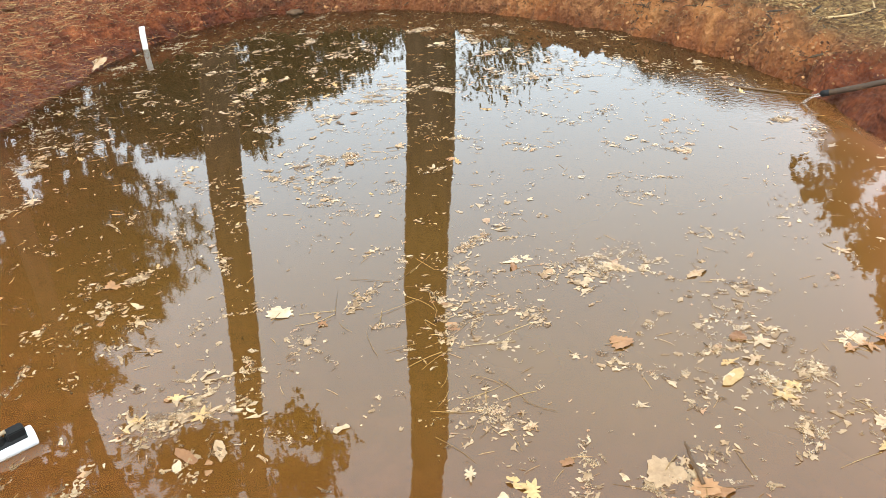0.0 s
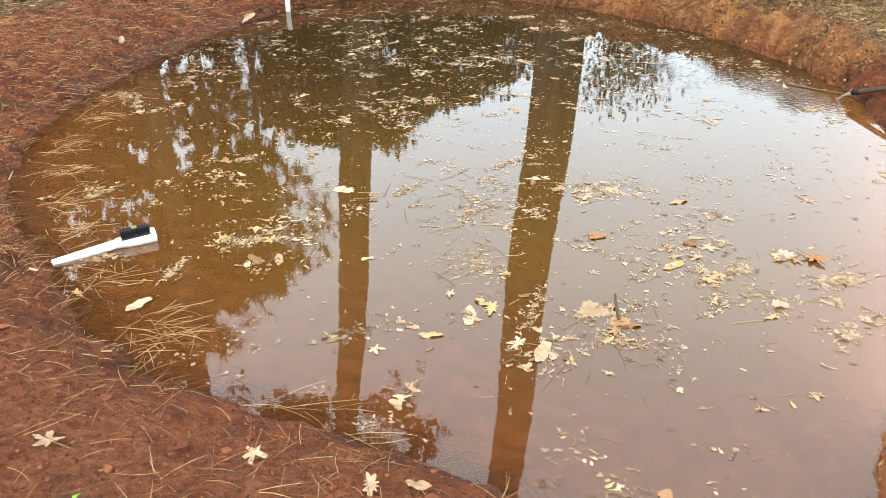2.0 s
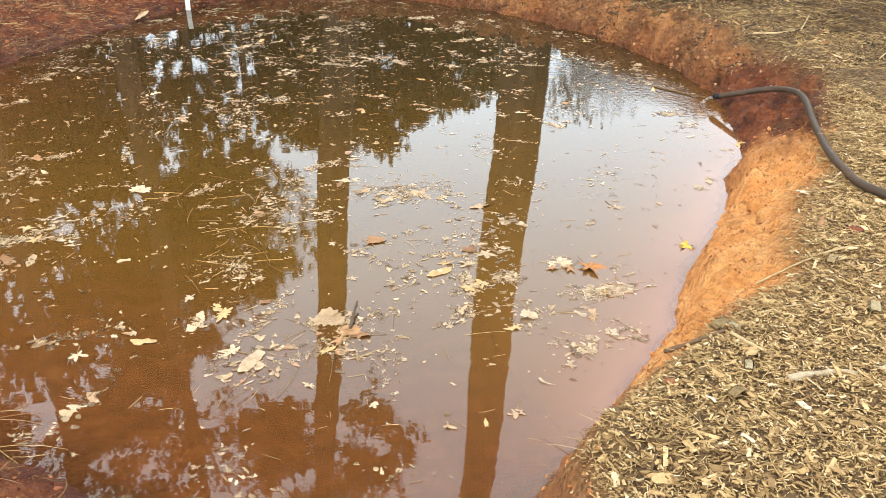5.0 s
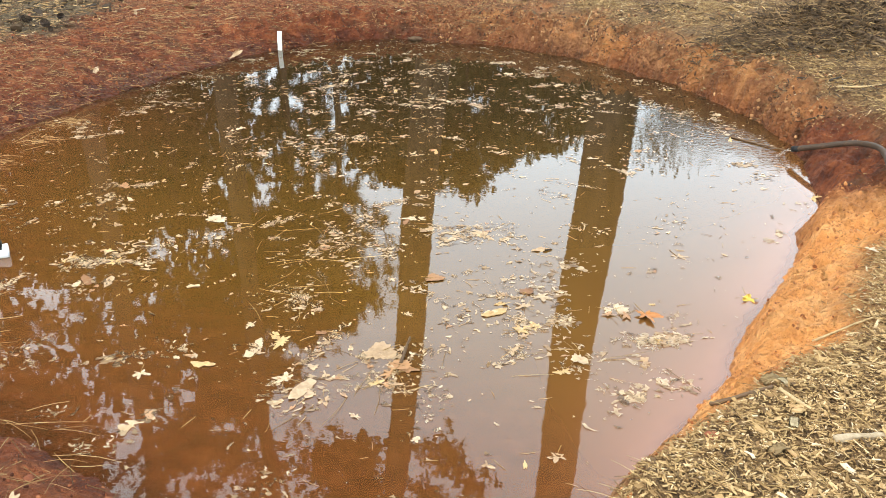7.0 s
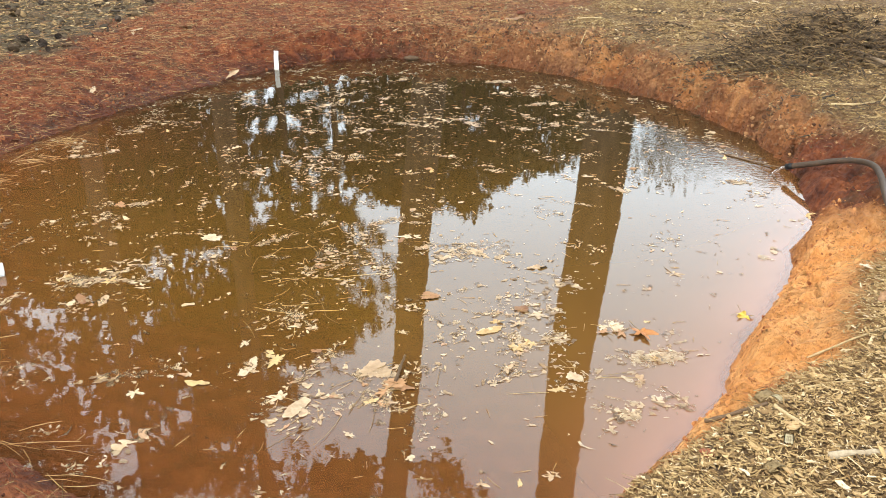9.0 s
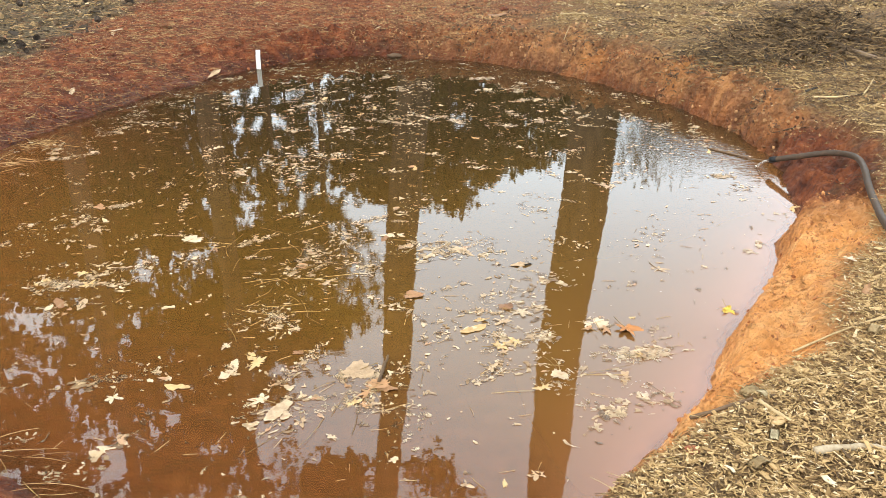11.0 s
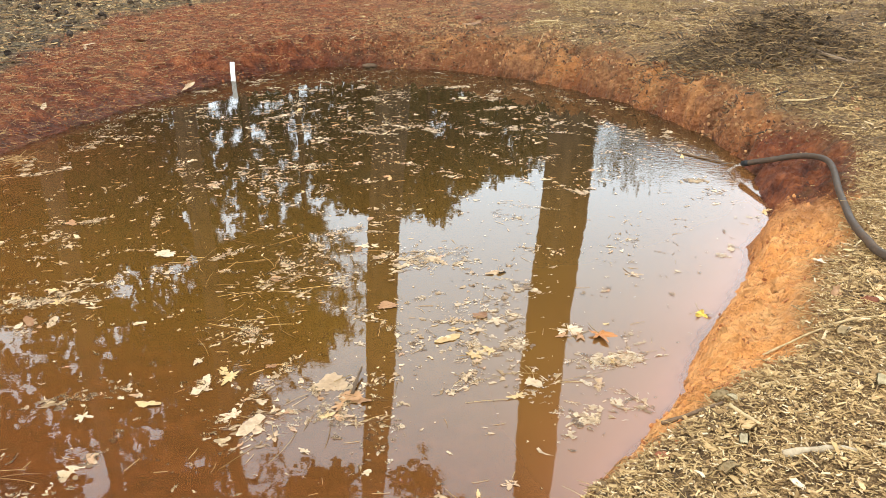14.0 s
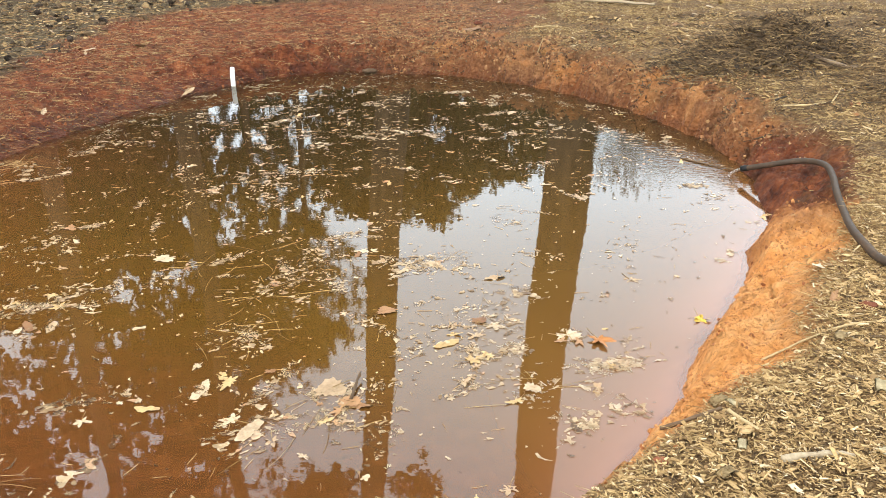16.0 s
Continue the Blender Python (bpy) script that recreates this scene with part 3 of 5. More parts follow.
WEEDS = piece_material("weed_green", ((0.0, (0.03, 0.09, 0.02)), (1.0, (0.10, 0.20, 0.05))), 0.6)
SAPLING_BARK = piece_material("young_bark", ((0.0, (0.06, 0.045, 0.036)), (1.0, (0.09, 0.066, 0.05))), 0.7, "object", 220)
GREYWOOD = piece_material("weathered_wood", ((0.0, (0.20, 0.15, 0.10)), (1.0, (0.42, 0.33, 0.21))), 0.8, "object", 90)
TANWOOD = piece_material("tan_dry_stick", ((0.0, (0.36, 0.25, 0.12)), (1.0, (0.48, 0.35, 0.18))), 0.8, "object", 90)
PALEWOOD = piece_material("pale_split_wood", ((0.0, (0.55, 0.44, 0.25)), (1.0, (0.72, 0.62, 0.42))), 0.75, "object", 90)
BRANCHWOOD = piece_material("dry_branch_wood", ((0.0, (0.16, 0.11, 0.07)), (1.0, (0.20, 0.14, 0.09))), 0.8, "object", 60)
DARKWOOD = piece_material("dark_wet_wood", ((0.0, (0.075, 0.043, 0.022)), (1.0, (0.14, 0.085, 0.045))), 0.7, "object", 90)
CONE = piece_material("pine_cone_scales", ((0.0, (0.03, 0.021, 0.015)), (1.0, (0.10, 0.066, 0.042))), 0.8)
CLOD = piece_material("red_clay_clod", ((0.0, (0.13, 0.038, 0.017)), (1.0, (0.25, 0.082, 0.036))), 0.9, "object", 50)


def plastic_material(name, c, rough, dirt, amount, spec=0.5):
    k = Nodes(name, rough, spec)
    g = k.noise(14, 6, 0.7)
    k.color(k.mix(k.val(g, 0.5, 0.8, 0.0, amount), c, dirt))
    k.rough(k.val(g, 0.3, 0.8, rough, rough + 0.25))
    k.bump(k.noise(160, 3), 0.0006, 0.5)
    return k.m


WHITE_PVC = plastic_material("white_pvc", (0.80, 0.82, 0.82), 0.32, (0.45, 0.26, 0.15), 0.5)
WHITE_STAKE = plastic_material("white_painted_wood", (0.74, 0.71, 0.64), 0.7, (0.40, 0.28, 0.18), 0.6)
BLACK_RUBBER = plastic_material("black_rubber", (0.010, 0.010, 0.010), 0.5, (0.04, 0.025, 0.015), 0.3, 0.2)
HOSE_SKIN = plastic_material("grey_brown_hose", (0.048, 0.031, 0.020), 0.55, (0.15, 0.080, 0.04), 0.6, 0.2)


def stream_material():
    k = Nodes("running_water", 0.03, 0.5)
    k.color((0.9, 0.88, 0.84))
    k.b.inputs["Transmission Weight"].default_value = 0.9
    k.b.inputs["IOR"].default_value = 1.33
    k.bump(k.noise(60, 2), 0.004)
    return k.m


STREAM = stream_material()


# ---- stuff: scattered pieces joined by kind ----
def scatter(n, box, accept, seed):
    """Places in a plan box that accept(x, y, d) keeps with its weight, with the ground's height there."""
    r = np.random.RandomState(seed)
    got_x, got_y = np.zeros(0), np.zeros(0)
    for _ in range(24):
        x, y = r.uniform(box[0], box[1], n), r.uniform(box[2], box[3], n)
        d = shore_distance(x, y)
        ok = r.rand(n) < accept(x, y, d)
        got_x, got_y = np.append(got_x, x[ok]), np.append(got_y, y[ok])
        if len(got_x) >= n:
            break
    got_x, got_y = got_x[:n], got_y[:n]
    return got_x, got_y, ground_height(got_x, got_y)


def chip_pile(name, places, sizes, material, label, category, seed, lift=0.004, flat=1.0):
    """Thin tapered splinters lying at all angles, as one mesh."""
    r = np.random.RandomState(seed)
    verts, faces = [], []
    for x, y, z in zip(*places):
        s = r.uniform(*sizes) * (2.4 if r.rand() < 0.04 else 1)
        l, w, t = s * 1.2, s * r.uniform(0.10, 0.42) * flat, max(0.0006, s * 0.03)
        m = Matrix.Translation((x, y, z + lift + t + r.rand() * lift)) @ Euler((r.normal(0, 0.35 / flat), r.normal(0, 0.3 / flat), r.uniform(0, 6.28))).to_matrix().to_4x4()
        a, b, sk = r.uniform(0.4, 1), r.uniform(0.25, 1), r.uniform(-0.25, 0.25) * l
        pts = [(-l / 2, -w / 2 * a, -t), (l / 2 + sk, -w / 2 * b, -t), (l / 2, w / 2 * b, -t), (-l / 2 + sk, w / 2 * a, -t),
               (-l / 2, -w / 2 * a, t), (l / 2 + sk, -w / 2 * b, t), (l / 2, w / 2 * b, t), (-l / 2 + sk, w / 2 * a, t)]
        o = len(verts)
        verts += [m @ Vector(p) for p in pts]
        faces += [(o + 4, o + 5, o + 6, o + 7), (o, o + 1, o + 5, o + 4), (o + 1, o + 2, o + 6, o + 5), (o + 2, o + 3, o + 7, o + 6), (o + 3, o, o + 4, o + 7)]
    return tagged(raw(name, verts, faces, material), label, category, kind="stuff")


def blades(name, places, sizes, width, material, label, category, seed, rise=0.12, heading=None, spread=3.14, bend=0.5):
    """Needles or straw: bent three-sided strands, as one mesh."""
    r = np.random.RandomState(seed)
    verts, faces = [], []
    for x, y, z in zip(*places):
        l = r.uniform(*sizes)
        az = r.uniform(0, 6.28) if heading is None else heading(x, y) + r.normal(0, spread)
        up, turn = abs(r.normal(0, rise)), r.normal(0, bend)
        p = Vector((x, y, z + 0.003))
        rows = []
        for k in range(4):
            d = Vector((math.cos(az), math.sin(az), up))
            side = Vector((-d.y, d.x, 0)).normalized() * width * (0.5 if k < 3 else 0.15)
            rows.append((p - side, p + side, p + Vector((0, 0, width * 0.8))))
            p = p + d * (l / 3)
            az, up = az + turn / 3, up - rise * 0.6
            if p.z < z and k < 2:
                p.z = z + 0.004
        o = len(verts)
        for row in rows:
            verts += list(row)
        for k in range(3):
            a = o + 3 * k
            faces += [(a, a + 2, a + 5, a + 3), (a + 2, a + 1, a + 4, a + 5)]
    return tagged(raw(name, verts, faces, material), label, category, kind="stuff")


def crumb_pile(name, places, sizes, material, label, seed, sink=0.3):
    r = np.random.RandomState(seed)
    ico = bmesh.new()
    bmesh.ops.create_icosphere(ico, subdivisions=1, radius=1)
    base = [v.co.copy() for v in ico.verts]
    tri = [tuple(v.index for v in f.verts) for f in ico.faces]
    ico.free()
    verts, faces = [], []
    for x, y, z in zip(*places):
        s = sizes[0] + (sizes[1] - sizes[0]) * r.rand() ** 4
        m = Euler(tuple(r.uniform(0, 6.28, 3))).to_matrix()
        sc = Vector((s * r.uniform(0.7, 1.3), s * r.uniform(0.6, 1.1), s * r.uniform(0.3, 0.7)))
        o = len(verts)
        verts += [Vector((x, y, z + s * (0.6 - sink))) + m @ Vector((v.x * sc.x, v.y * sc.y, v.z * sc.z)) * r.uniform(0.8, 1.2) for v in base]
        faces += [tuple(o + i for i in t) for t in tri]
    return tagged(raw(name, verts, faces, material), label, "clay crumbs", kind="stuff")


def mulch_weight(x, y, d):
    return smooth01(0.3, 1.0, regions(x, y, d)[1]) * (d > 0.03)


def litter_weight(x, y, d):
    return regions(x, y, d)[2] * (d > 0.03)


def clay_left(x, y, d):
    right, mulch, litter, orange = regions(x, y, d)
    return (1 - right) * (1 - litter) * (1 - mulch) * (d > 0.0) * np.exp(-d / 2.5)


def near_clay(x, y, d):
    right, mulch, litter, orange = regions(x, y, d)
    return (1 - mulch) * (d > 0.0)


def sparse(f, k):
    return lambda x, y, d: f(x, y, d) * k


def patchy(f, scale, seed):
    return lambda x, y, d: f(x, y, d) * smooth01(-0.25, 0.35, wobble(x, y, scale, seed))


chip_pile("wood_chip_mulch", scatter(30000, (0.15, 2.2, 0.8, 4.0), mulch_weight, 21), (0.004, 0.019), CHIPS, "pale brown wood chip mulch covering the bank", "mulch", 22)
chip_pile("wood_chip_mulch", scatter(34000, (0.15, 2.2, 0.8, 4.0), mulch_weight, 20), (0.004, 0.013), CHIPS, "small flat pale wood chips covering the bank", "mulch", 19, flat=1.8)
chip_pile("wood_chip_mulch", scatter(40000, (0.6, 4.6, 4.0, 11.0), patchy(mulch_weight, 3.0, 61.0), 23), (0.007, 0.025), CHIPS, "weathered wood chip mulch on the far bank", "mulch", 24)
chip_pile("dark_debris", scatter(9000, (1.5, 4.6, 4.0, 8.5), lambda x, y, d: mulch_weight(x, y, d) * smooth01(0.0, 0.3, wobble(x, y, 2.2, 63.0) + 0.25 * smooth01(2.0, 3.2, x)), 57), (0.012, 0.045), DARKTWIG, "dark bark and root debris mixed into the mulch", "mulch", 58)
chip_pile("wood_chips_on_clay", scatter(2200, (-0.2, 2.4, 0.9, 11.0), sparse(lambda x, y, d: (d > 0.02) * regions(x, y, d)[0] * smooth01(0.0, 0.3, d), 0.8), 25), (0.005, 0.015), CHIPS, "loose wood chips scattered over orange clay", "wood chips", 26)
chip_pile("wood_chips_on_clay", scatter(5500, (-1.0, 2.6, 4.3, 9.6), patchy(lambda x, y, d: (d > 0.03) * (1 - regions(x, y, d)[2]) * smooth01(0.0, 0.3, d + 0.15) * smooth01(-1.0, 0.2, x), 2.0, 66.0), 93), (0.007, 0.020), CHIPS, "wood chips sprinkled over the far clay bank", "wood chips", 94)
chip_pile("leaf_litter", scatter(5000, (-6.0, 0.5, 5.0, 13.0), litter_weight, 27), (0.015, 0.055), DARKTWIG, "dark leaf litter and bark on the forest floor", "leaf litter", 28, flat=1.6)
chip_pile("pale_litter", scatter(6500, (-6.0, 0.5, 5.0, 13.0), litter_weight, 29), (0.014, 0.048), CHIPS, "pale dry leaf scraps on the forest floor", "leaf litter", 30, flat=1.8)
chip_pile("pale_scraps_on_clay", scatter(2600, (-4.2, 0.9, 2.0, 10.0), sparse(clay_left, 0.7), 31), (0.006, 0.020), CHIPS, "pale leaf scraps and chips on red clay", "wood chips", 32)
blades("straw_in_mulch", scatter(11500, (0.1, 2.8, 0.8, 6.0), mulch_weight, 33), (0.015, 0.085), 0.0014, STRAW, "dry straw and pine needles lying in mulch", "straw", 34)
blades("straw_in_mulch", scatter(3200, (0.8, 4.6, 4.4, 11.0), patchy(mulch_weight, 2.6, 4.0), 35), (0.015, 0.055), 0.003, STRAW, "dry straw lying on the far mulch bank", "straw", 36)
blades("needles_on_clay", scatter(14000, (-4.4, 1.2, 2.3, 10.5), clay_left, 37), (0.03, 0.13), 0.0021, RUSTY, "rust brown pine needles over red clay", "pine needles", 38, rise=0.25, bend=0.9)
blades("needles_on_clay", scatter(1300, (-2.8, 0.6, 0.6, 3.0), near_clay, 91), (0.04, 0.15), 0.0014, RUSTY, "rust brown needles lying on the near clay bank", "pine needles", 92)
blades("straw_on_clay", scatter(2600, (-4.2, 0.4, 0.7, 9.5), patchy(clay_left, 1.8, 6.0), 39), (0.03, 0.13), 0.0019, STRAW, "pale straw lying on red clay", "straw", 40)
blades("needles_on_litter", scatter(1800, (-6.0, 0.5, 5.0, 13.0), litter_weight, 41), (0.08, 0.22), 0.003, RUSTY, "brown pine needles on the forest floor", "pine needles", 42)
crumb_pile("clay_crumbs", scatter(17000, (-2.9, 0.0, 0.7, 3.2), near_clay, 43), (0.0012, 0.0065), CRUMBS, "crumbled red clay on the near bank", 44)
crumb_pile("clay_crumbs", scatter(9000, (-4.2, 1.4, 3.0, 10.0), clay_left, 45), (0.003, 0.017), CRUMBS, "crumbled red clay on the berm", 46)
crumb_pile("clay_crumbs", scatter(1800, (0.2, 2.4, 1.0, 3.5), sparse(near_clay, 0.8), 47), (0.002, 0.009), ORANGE_CRUMBS, "clay crumbs on the eroded bank", 48)
FAR_CRUMBS = piece_material("ochre_clay_crumb", ((0.0, (0.07, 0.030, 0.014)), (0.5, (0.24, 0.105, 0.043)), (1.0, (0.50, 0.27, 0.12))), 0.88)


def far_cut(x, y, d):
    right, mulch, litter, orange = regions(x, y, d)
    return (d > 0.0) * (1 - 0.8 * mulch) * (1 - litter) * smooth01(-1.3, -0.4, x) * smooth01(4.2, 4.8, y) * np.exp(-d / 0.8)


crumb_pile("clay_crumbs", scatter(7000, (-1.3, 2.6, 4.2, 9.0), patchy(far_cut, 4.0, 67.0), 95), (0.003, 0.017), FAR_CRUMBS, "ochre clay crumbs breaking off the far bank", 96)
chip_pile("dark_debris", scatter(1800, (-1.0, 2.6, 4.2, 9.0), patchy(far_cut, 3.0, 68.0), 97), (0.010, 0.035), DARKTWIG, "dark soil and twig bits on the far bank", "debris", 98)
crumb_pile("dark_soil_lumps", scatter(1300, (-6.0, 0.0, 5.5, 13.0), litter_weight, 49), (0.010, 0.05), DARKTWIG, "dark soil lumps among forest litter", 50)


# dry grass hanging over the left waterline
def tufts(centres, n, radius, seed):
    r = np.random.RandomState(seed)
    x = np.concatenate([r.normal(c[0], radius, n) for c in centres])
    y = np.concatenate([r.normal(c[1], radius, n) for c in centres])
    z = np.maximum(ground_height(x, y), 0.0)
    return x, y, z


blades("dry_grass", tufts([(-2.42, 3.7), (-2.5, 4.05), (-2.48, 4.5), (-2.45, 4.85), (-2.2, 3.05), (-1.98, 2.62), (-1.72, 2.28), (-1.62, 2.2), (-2.3, 3.35)], 30, 0.06, 51), (0.05, 0.15), 0.002, PALE_GRASS,
       "bleached dry grass leaning into the shallow water", "grass", 52, rise=0.08, heading=lambda x, y: 0.2, spread=1.0, bend=0.3)
blades("dry_grass", tufts([(-1.28, 1.84), (-1.1, 1.72)], 5, 0.04, 53), (0.08, 0.2), 0.0015, PALE_GRASS,
       "dry grass stalks bending over the water", "grass", 54, rise=0.14, heading=lambda x, y: 0.0, spread=0.5, bend=0.3)

# ---- floating debris ----
RAFTS = [(-0.56, 2.29, 0.12), (-0.42, 1.99, 0.11), (-0.50, 2.06, 0.09), (-0.32, 2.05, 0.08), (-0.16, 2.16, 0.09), (-0.20, 1.91, 0.10), (0.25, 2.65, 0.14), (0.27, 2.44, 0.11),
         (0.20, 2.27, 0.09), (0.38, 2.25, 0.08), (-1.66, 3.76, 0.10), (-1.50, 2.90, 0.13), (-1.30, 2.70, 0.10), (-2.01, 5.23, 0.20), (0.35, 5.45, 0.22), (0.31, 6.29, 0.16),
         (0.66, 5.94, 0.16), (-0.22, 3.42, 0.13), (0.06, 3.32, 0.12), (0.58, 2.54, 0.06), (0.72, 2.36, 0.07), (0.34, 3.05, 0.08), (0.78, 4.42, 0.20), (-0.92, 4.37, 0.28),
         (-0.36, 4.65, 0.22), (0.87, 5.4, 0.25), (-0.60, 2.65, 0.14), (-0.45, 3.1, 0.2), (1.4, 5.0, 0.3), (-0.6, 5.6, 0.5)]


def raft_weight(x, y, d):
    w = 0.10 + 0.10 * smooth01(-0.1, 0.5, wobble(x, y, 2.2, 12.0)) + 0.30 * smooth01(4.2, 6.0, y)
    for cx, cy, s in RAFTS:
        w = np.maximum(w, 0.95 * np.exp(-((x - cx) ** 2 + (y - cy) ** 2) / (2 * s * s)))
    clump = smooth01(-0.15, 0.25, wobble(x, y, 6.0, 15.0)) * smooth01(-0.25, 0.2, wobble(x, y, 17.0, 16.0))
    return w * (d < -0.03) * (0.12 + 0.88 * clump)


def float_flecks(name, n, sizes, seed, label, reach=7.7, core=False):
    r = np.random.RandomState(seed)
    hubs = scatter(n // 26, (-2.7, 1.9, 1.0, reach), (lambda x, y, d: np.maximum(raft_weight(x, y, d) - 0.3, 0)) if core else raft_weight, seed)
    xs, ys = [], []
    for hx, hy in zip(hubs[0], hubs[1]):
        m = int(26 * r.lognormal(-0.35, 0.8))
        turn, long, wide = r.uniform(0, 6.28), r.uniform(0.02, 0.10), r.uniform(0.008, 0.035)
        u, v = r.normal(0, long, m), r.normal(0, wide, m)
        xs += list(hx + u * math.cos(turn) - v * math.sin(turn))
        ys += list(hy + u * math.sin(turn) + v * math.cos(turn))
    loose = scatter(n // 15, (-2.7, 1.9, 1.0, 7.7), lambda x, y, d: (d < -0.03) * 0.5, seed + 500)
    xs, ys = np.append(xs, loose[0]), np.append(ys, loose[1])
    wet_part = shore_distance(xs, ys) < -0.05
    xs, ys = xs[wet_part], ys[wet_part]
    verts, faces = [], []
    for x, y in zip(xs, ys):
        s = sizes[0] + (sizes[1] - sizes[0]) * r.rand() ** 2.2
        k, a0, thin, bow = r.randint(8, 13), r.uniform(0, 6.28), r.uniform(0.22, 0.8), r.normal(0, 0.15)
        s = s * (1.35 - 0.5 * thin)
        ca, sa = math.cos(a0), math.sin(a0)
        o = len(verts)
        tilt = r.normal(0, 0.12)
        verts.append((x, y, 0.0014 + 0.04 * s))
        for j in range(k):
            a = 6.283 * j / k
            q = s * r.uniform(0.2, 1.4)
            u, v = q * math.cos(a), q * math.sin(a) * thin
            v += bow * u * u / s
            verts.append((x + u * ca - v * sa, y + u * sa + v * ca, 0.0014 + abs(tilt * u) * 0.2 + abs(r.normal(0, 0.04)) * s))
        faces += [(o, o + 1 + j, o + 1 + (j + 1) % k) for j in range(k)]
    return tagged(raw(name, verts, faces, FLECKS), label, "floating debris", kind="stuff")


float_flecks("floating_flecks", 13000, (0.0016, 0.012), 61, "pale seed husks and scraps floating on the water")
float_flecks("floating_leaf_scraps", 3400, (0.008, 0.030), 62, "torn leaf scraps floating on muddy water")


float_flecks("floating_leaf_scraps", 3000, (0.005, 0.019), 67, "torn pale leaf scraps gathered in floating rafts", 3.8)
float_flecks("floating_leaf_scraps", 900, (0.008, 0.021), 68, "pale crumpled leaf scraps packed in floating rafts", 3.4, core=True)


def on_water(n, weight, seed):
    x, y, _ = scatter(n, (-2.7, 1.9, 1.0, 7.7), weight, seed)
    return x, y, np.full(len(x), -0.0015)


blades("floating_needles", on_water(1000, raft_weight, 63), (0.015, 0.06), 0.0014, PALE_GRASS, "pale pine needles floating on the water", "pine needles", 64, rise=0.02, bend=0.3)


def needle_mats(x, y, d):
    w = 0 * x
    for cx, cy, s in ((-0.66, 3.25, 0.13), (-0.60, 3.05, 0.1), (-0.30, 1.96, 0.09), (0.38, 2.24, 0.06), (-0.12, 2.1, 0.08), (-0.8, 3.2, 0.1), (-0.6, 2.65, 0.1), (0.63, 2.16, 0.04)):
        w = np.maximum(w, np.exp(-((x - cx) ** 2 + (y - cy) ** 2) / (2 * s * s)))
    return w


blades("needle_mat", on_water(260, needle_mats, 65), (0.07, 0.18), 0.0015, STRAW, "matted brown pine needles floating together", "pine needles", 66, rise=0.03, bend=0.4)


# ---- leaves, one object each ----
def leaf_mesh(kind, seed, curl):
    """A leaf blade of unit reach with lobes, ribs and curl; its stem leaves it at -x."""
    r = random.Random(seed)
    n, rings = 60, 5
    lobes = [(at + r.gauss(0, 0.12), far * r.uniform(0.72, 1.08), r.uniform(0.42, 0.62)) for at, far in ((0, 1.0), (1.1, 0.9), (-1.1, 0.9), (2.2, 0.6), (-2.2, 0.6))]
    verts, faces = [(0, 0, 0)], []
    for k in range(1, rings + 1):
        f = k / rings
        for j in range(n):
            a = 2 * math.pi * j / n - math.pi
            if kind == "star":
                reach = 0.26
                for at, far, wide in lobes:
                    off = abs((a - at + math.pi) % (2 * math.pi) - math.pi)
                    reach = max(reach, 0.26 + (far - 0.26) * max(0.0, 1 - off / wide) ** 1.15)
                reach *= 1 + 0.07 * math.sin(17 * a + seed)
            elif kind == "oak":
                reach = 1.0 / math.sqrt(math.cos(a) ** 2 + (math.sin(a) / 0.42) ** 2) * (0.78 + 0.22 * math.cos(9 * a))
            elif kind == "broad":
                reach = 0.66 + 0.28 * abs(math.cos(1.5 * a)) ** 2.2 + 0.06 * math.cos(11 * a)
            else:
                reach = 1.0 / math.sqrt(math.cos(a) ** 2 + (math.sin(a) / 0.36) ** 2)
            reach *= 1 + 0.10 * math.sin(3 * a + seed) + 0.07 * math.sin(13 * a + 2 * seed)
            x, y = f * reach * math.cos(a), f * reach * math.sin(a)
            z = curl * (0.35 * (x * x + 0.6 * y * y) * math.sin(2 * a + seed) + 0.25 * f * f * math.sin(3 * a + 2 * seed)) + 0.02 * f * abs(math.sin(2.5 * a))
            verts.append((x, y, z + 0.10 * curl * f * f + (0.03 + 0.07 * curl) * noise.noise((2.6 * x + seed, 2.6 * y, 0.5 * seed))))
    for j in range(n):
        faces.append((0, 1 + j, 1 + (j + 1) % n))
    for k in range(rings - 1):
        for j in range(n):
            a, b = 1 + k * n + j, 1 + k * n + (j + 1) % n
            faces.append((a, a + n, b + n, b))
    me = bpy.data.meshes.new("dead_leaf")
    me.from_pydata(verts, [], faces)
    me.shade_smooth()
    return me


def stem_mesh():
    bm = bmesh.new()
    tube(bm, [(-0.1, 0, 0.02), (-0.6, 0.03, 0.03), (-1.15, 0.14, 0.05)], [0.022, 0.02, 0.026], 5)
    me = bpy.data.meshes.new("stem")
    bm.to_mesh(me)
    bm.free()
    me.shade_smooth()
    me.materials.append(STRAW)
    return me


STEM = stem_mesh()
BLADES = {}
for tint, material in (("cream", CREAM), ("gold", GOLD), ("brown", BROWN), ("orange", ORANGE), ("yellow", YELLOW), ("green", GREEN)):
    for shape in ("star", "oak", "broad", "oval"):
        for v, curl in ((0, 0.08), (1, 0.3), (2, 0.15), (3, 0.5)):
            me = leaf_mesh(shape, 7 * v + len(tint) + len(shape), curl)
            me.materials.append(material)
            BLADES[tint, shape, v] = me


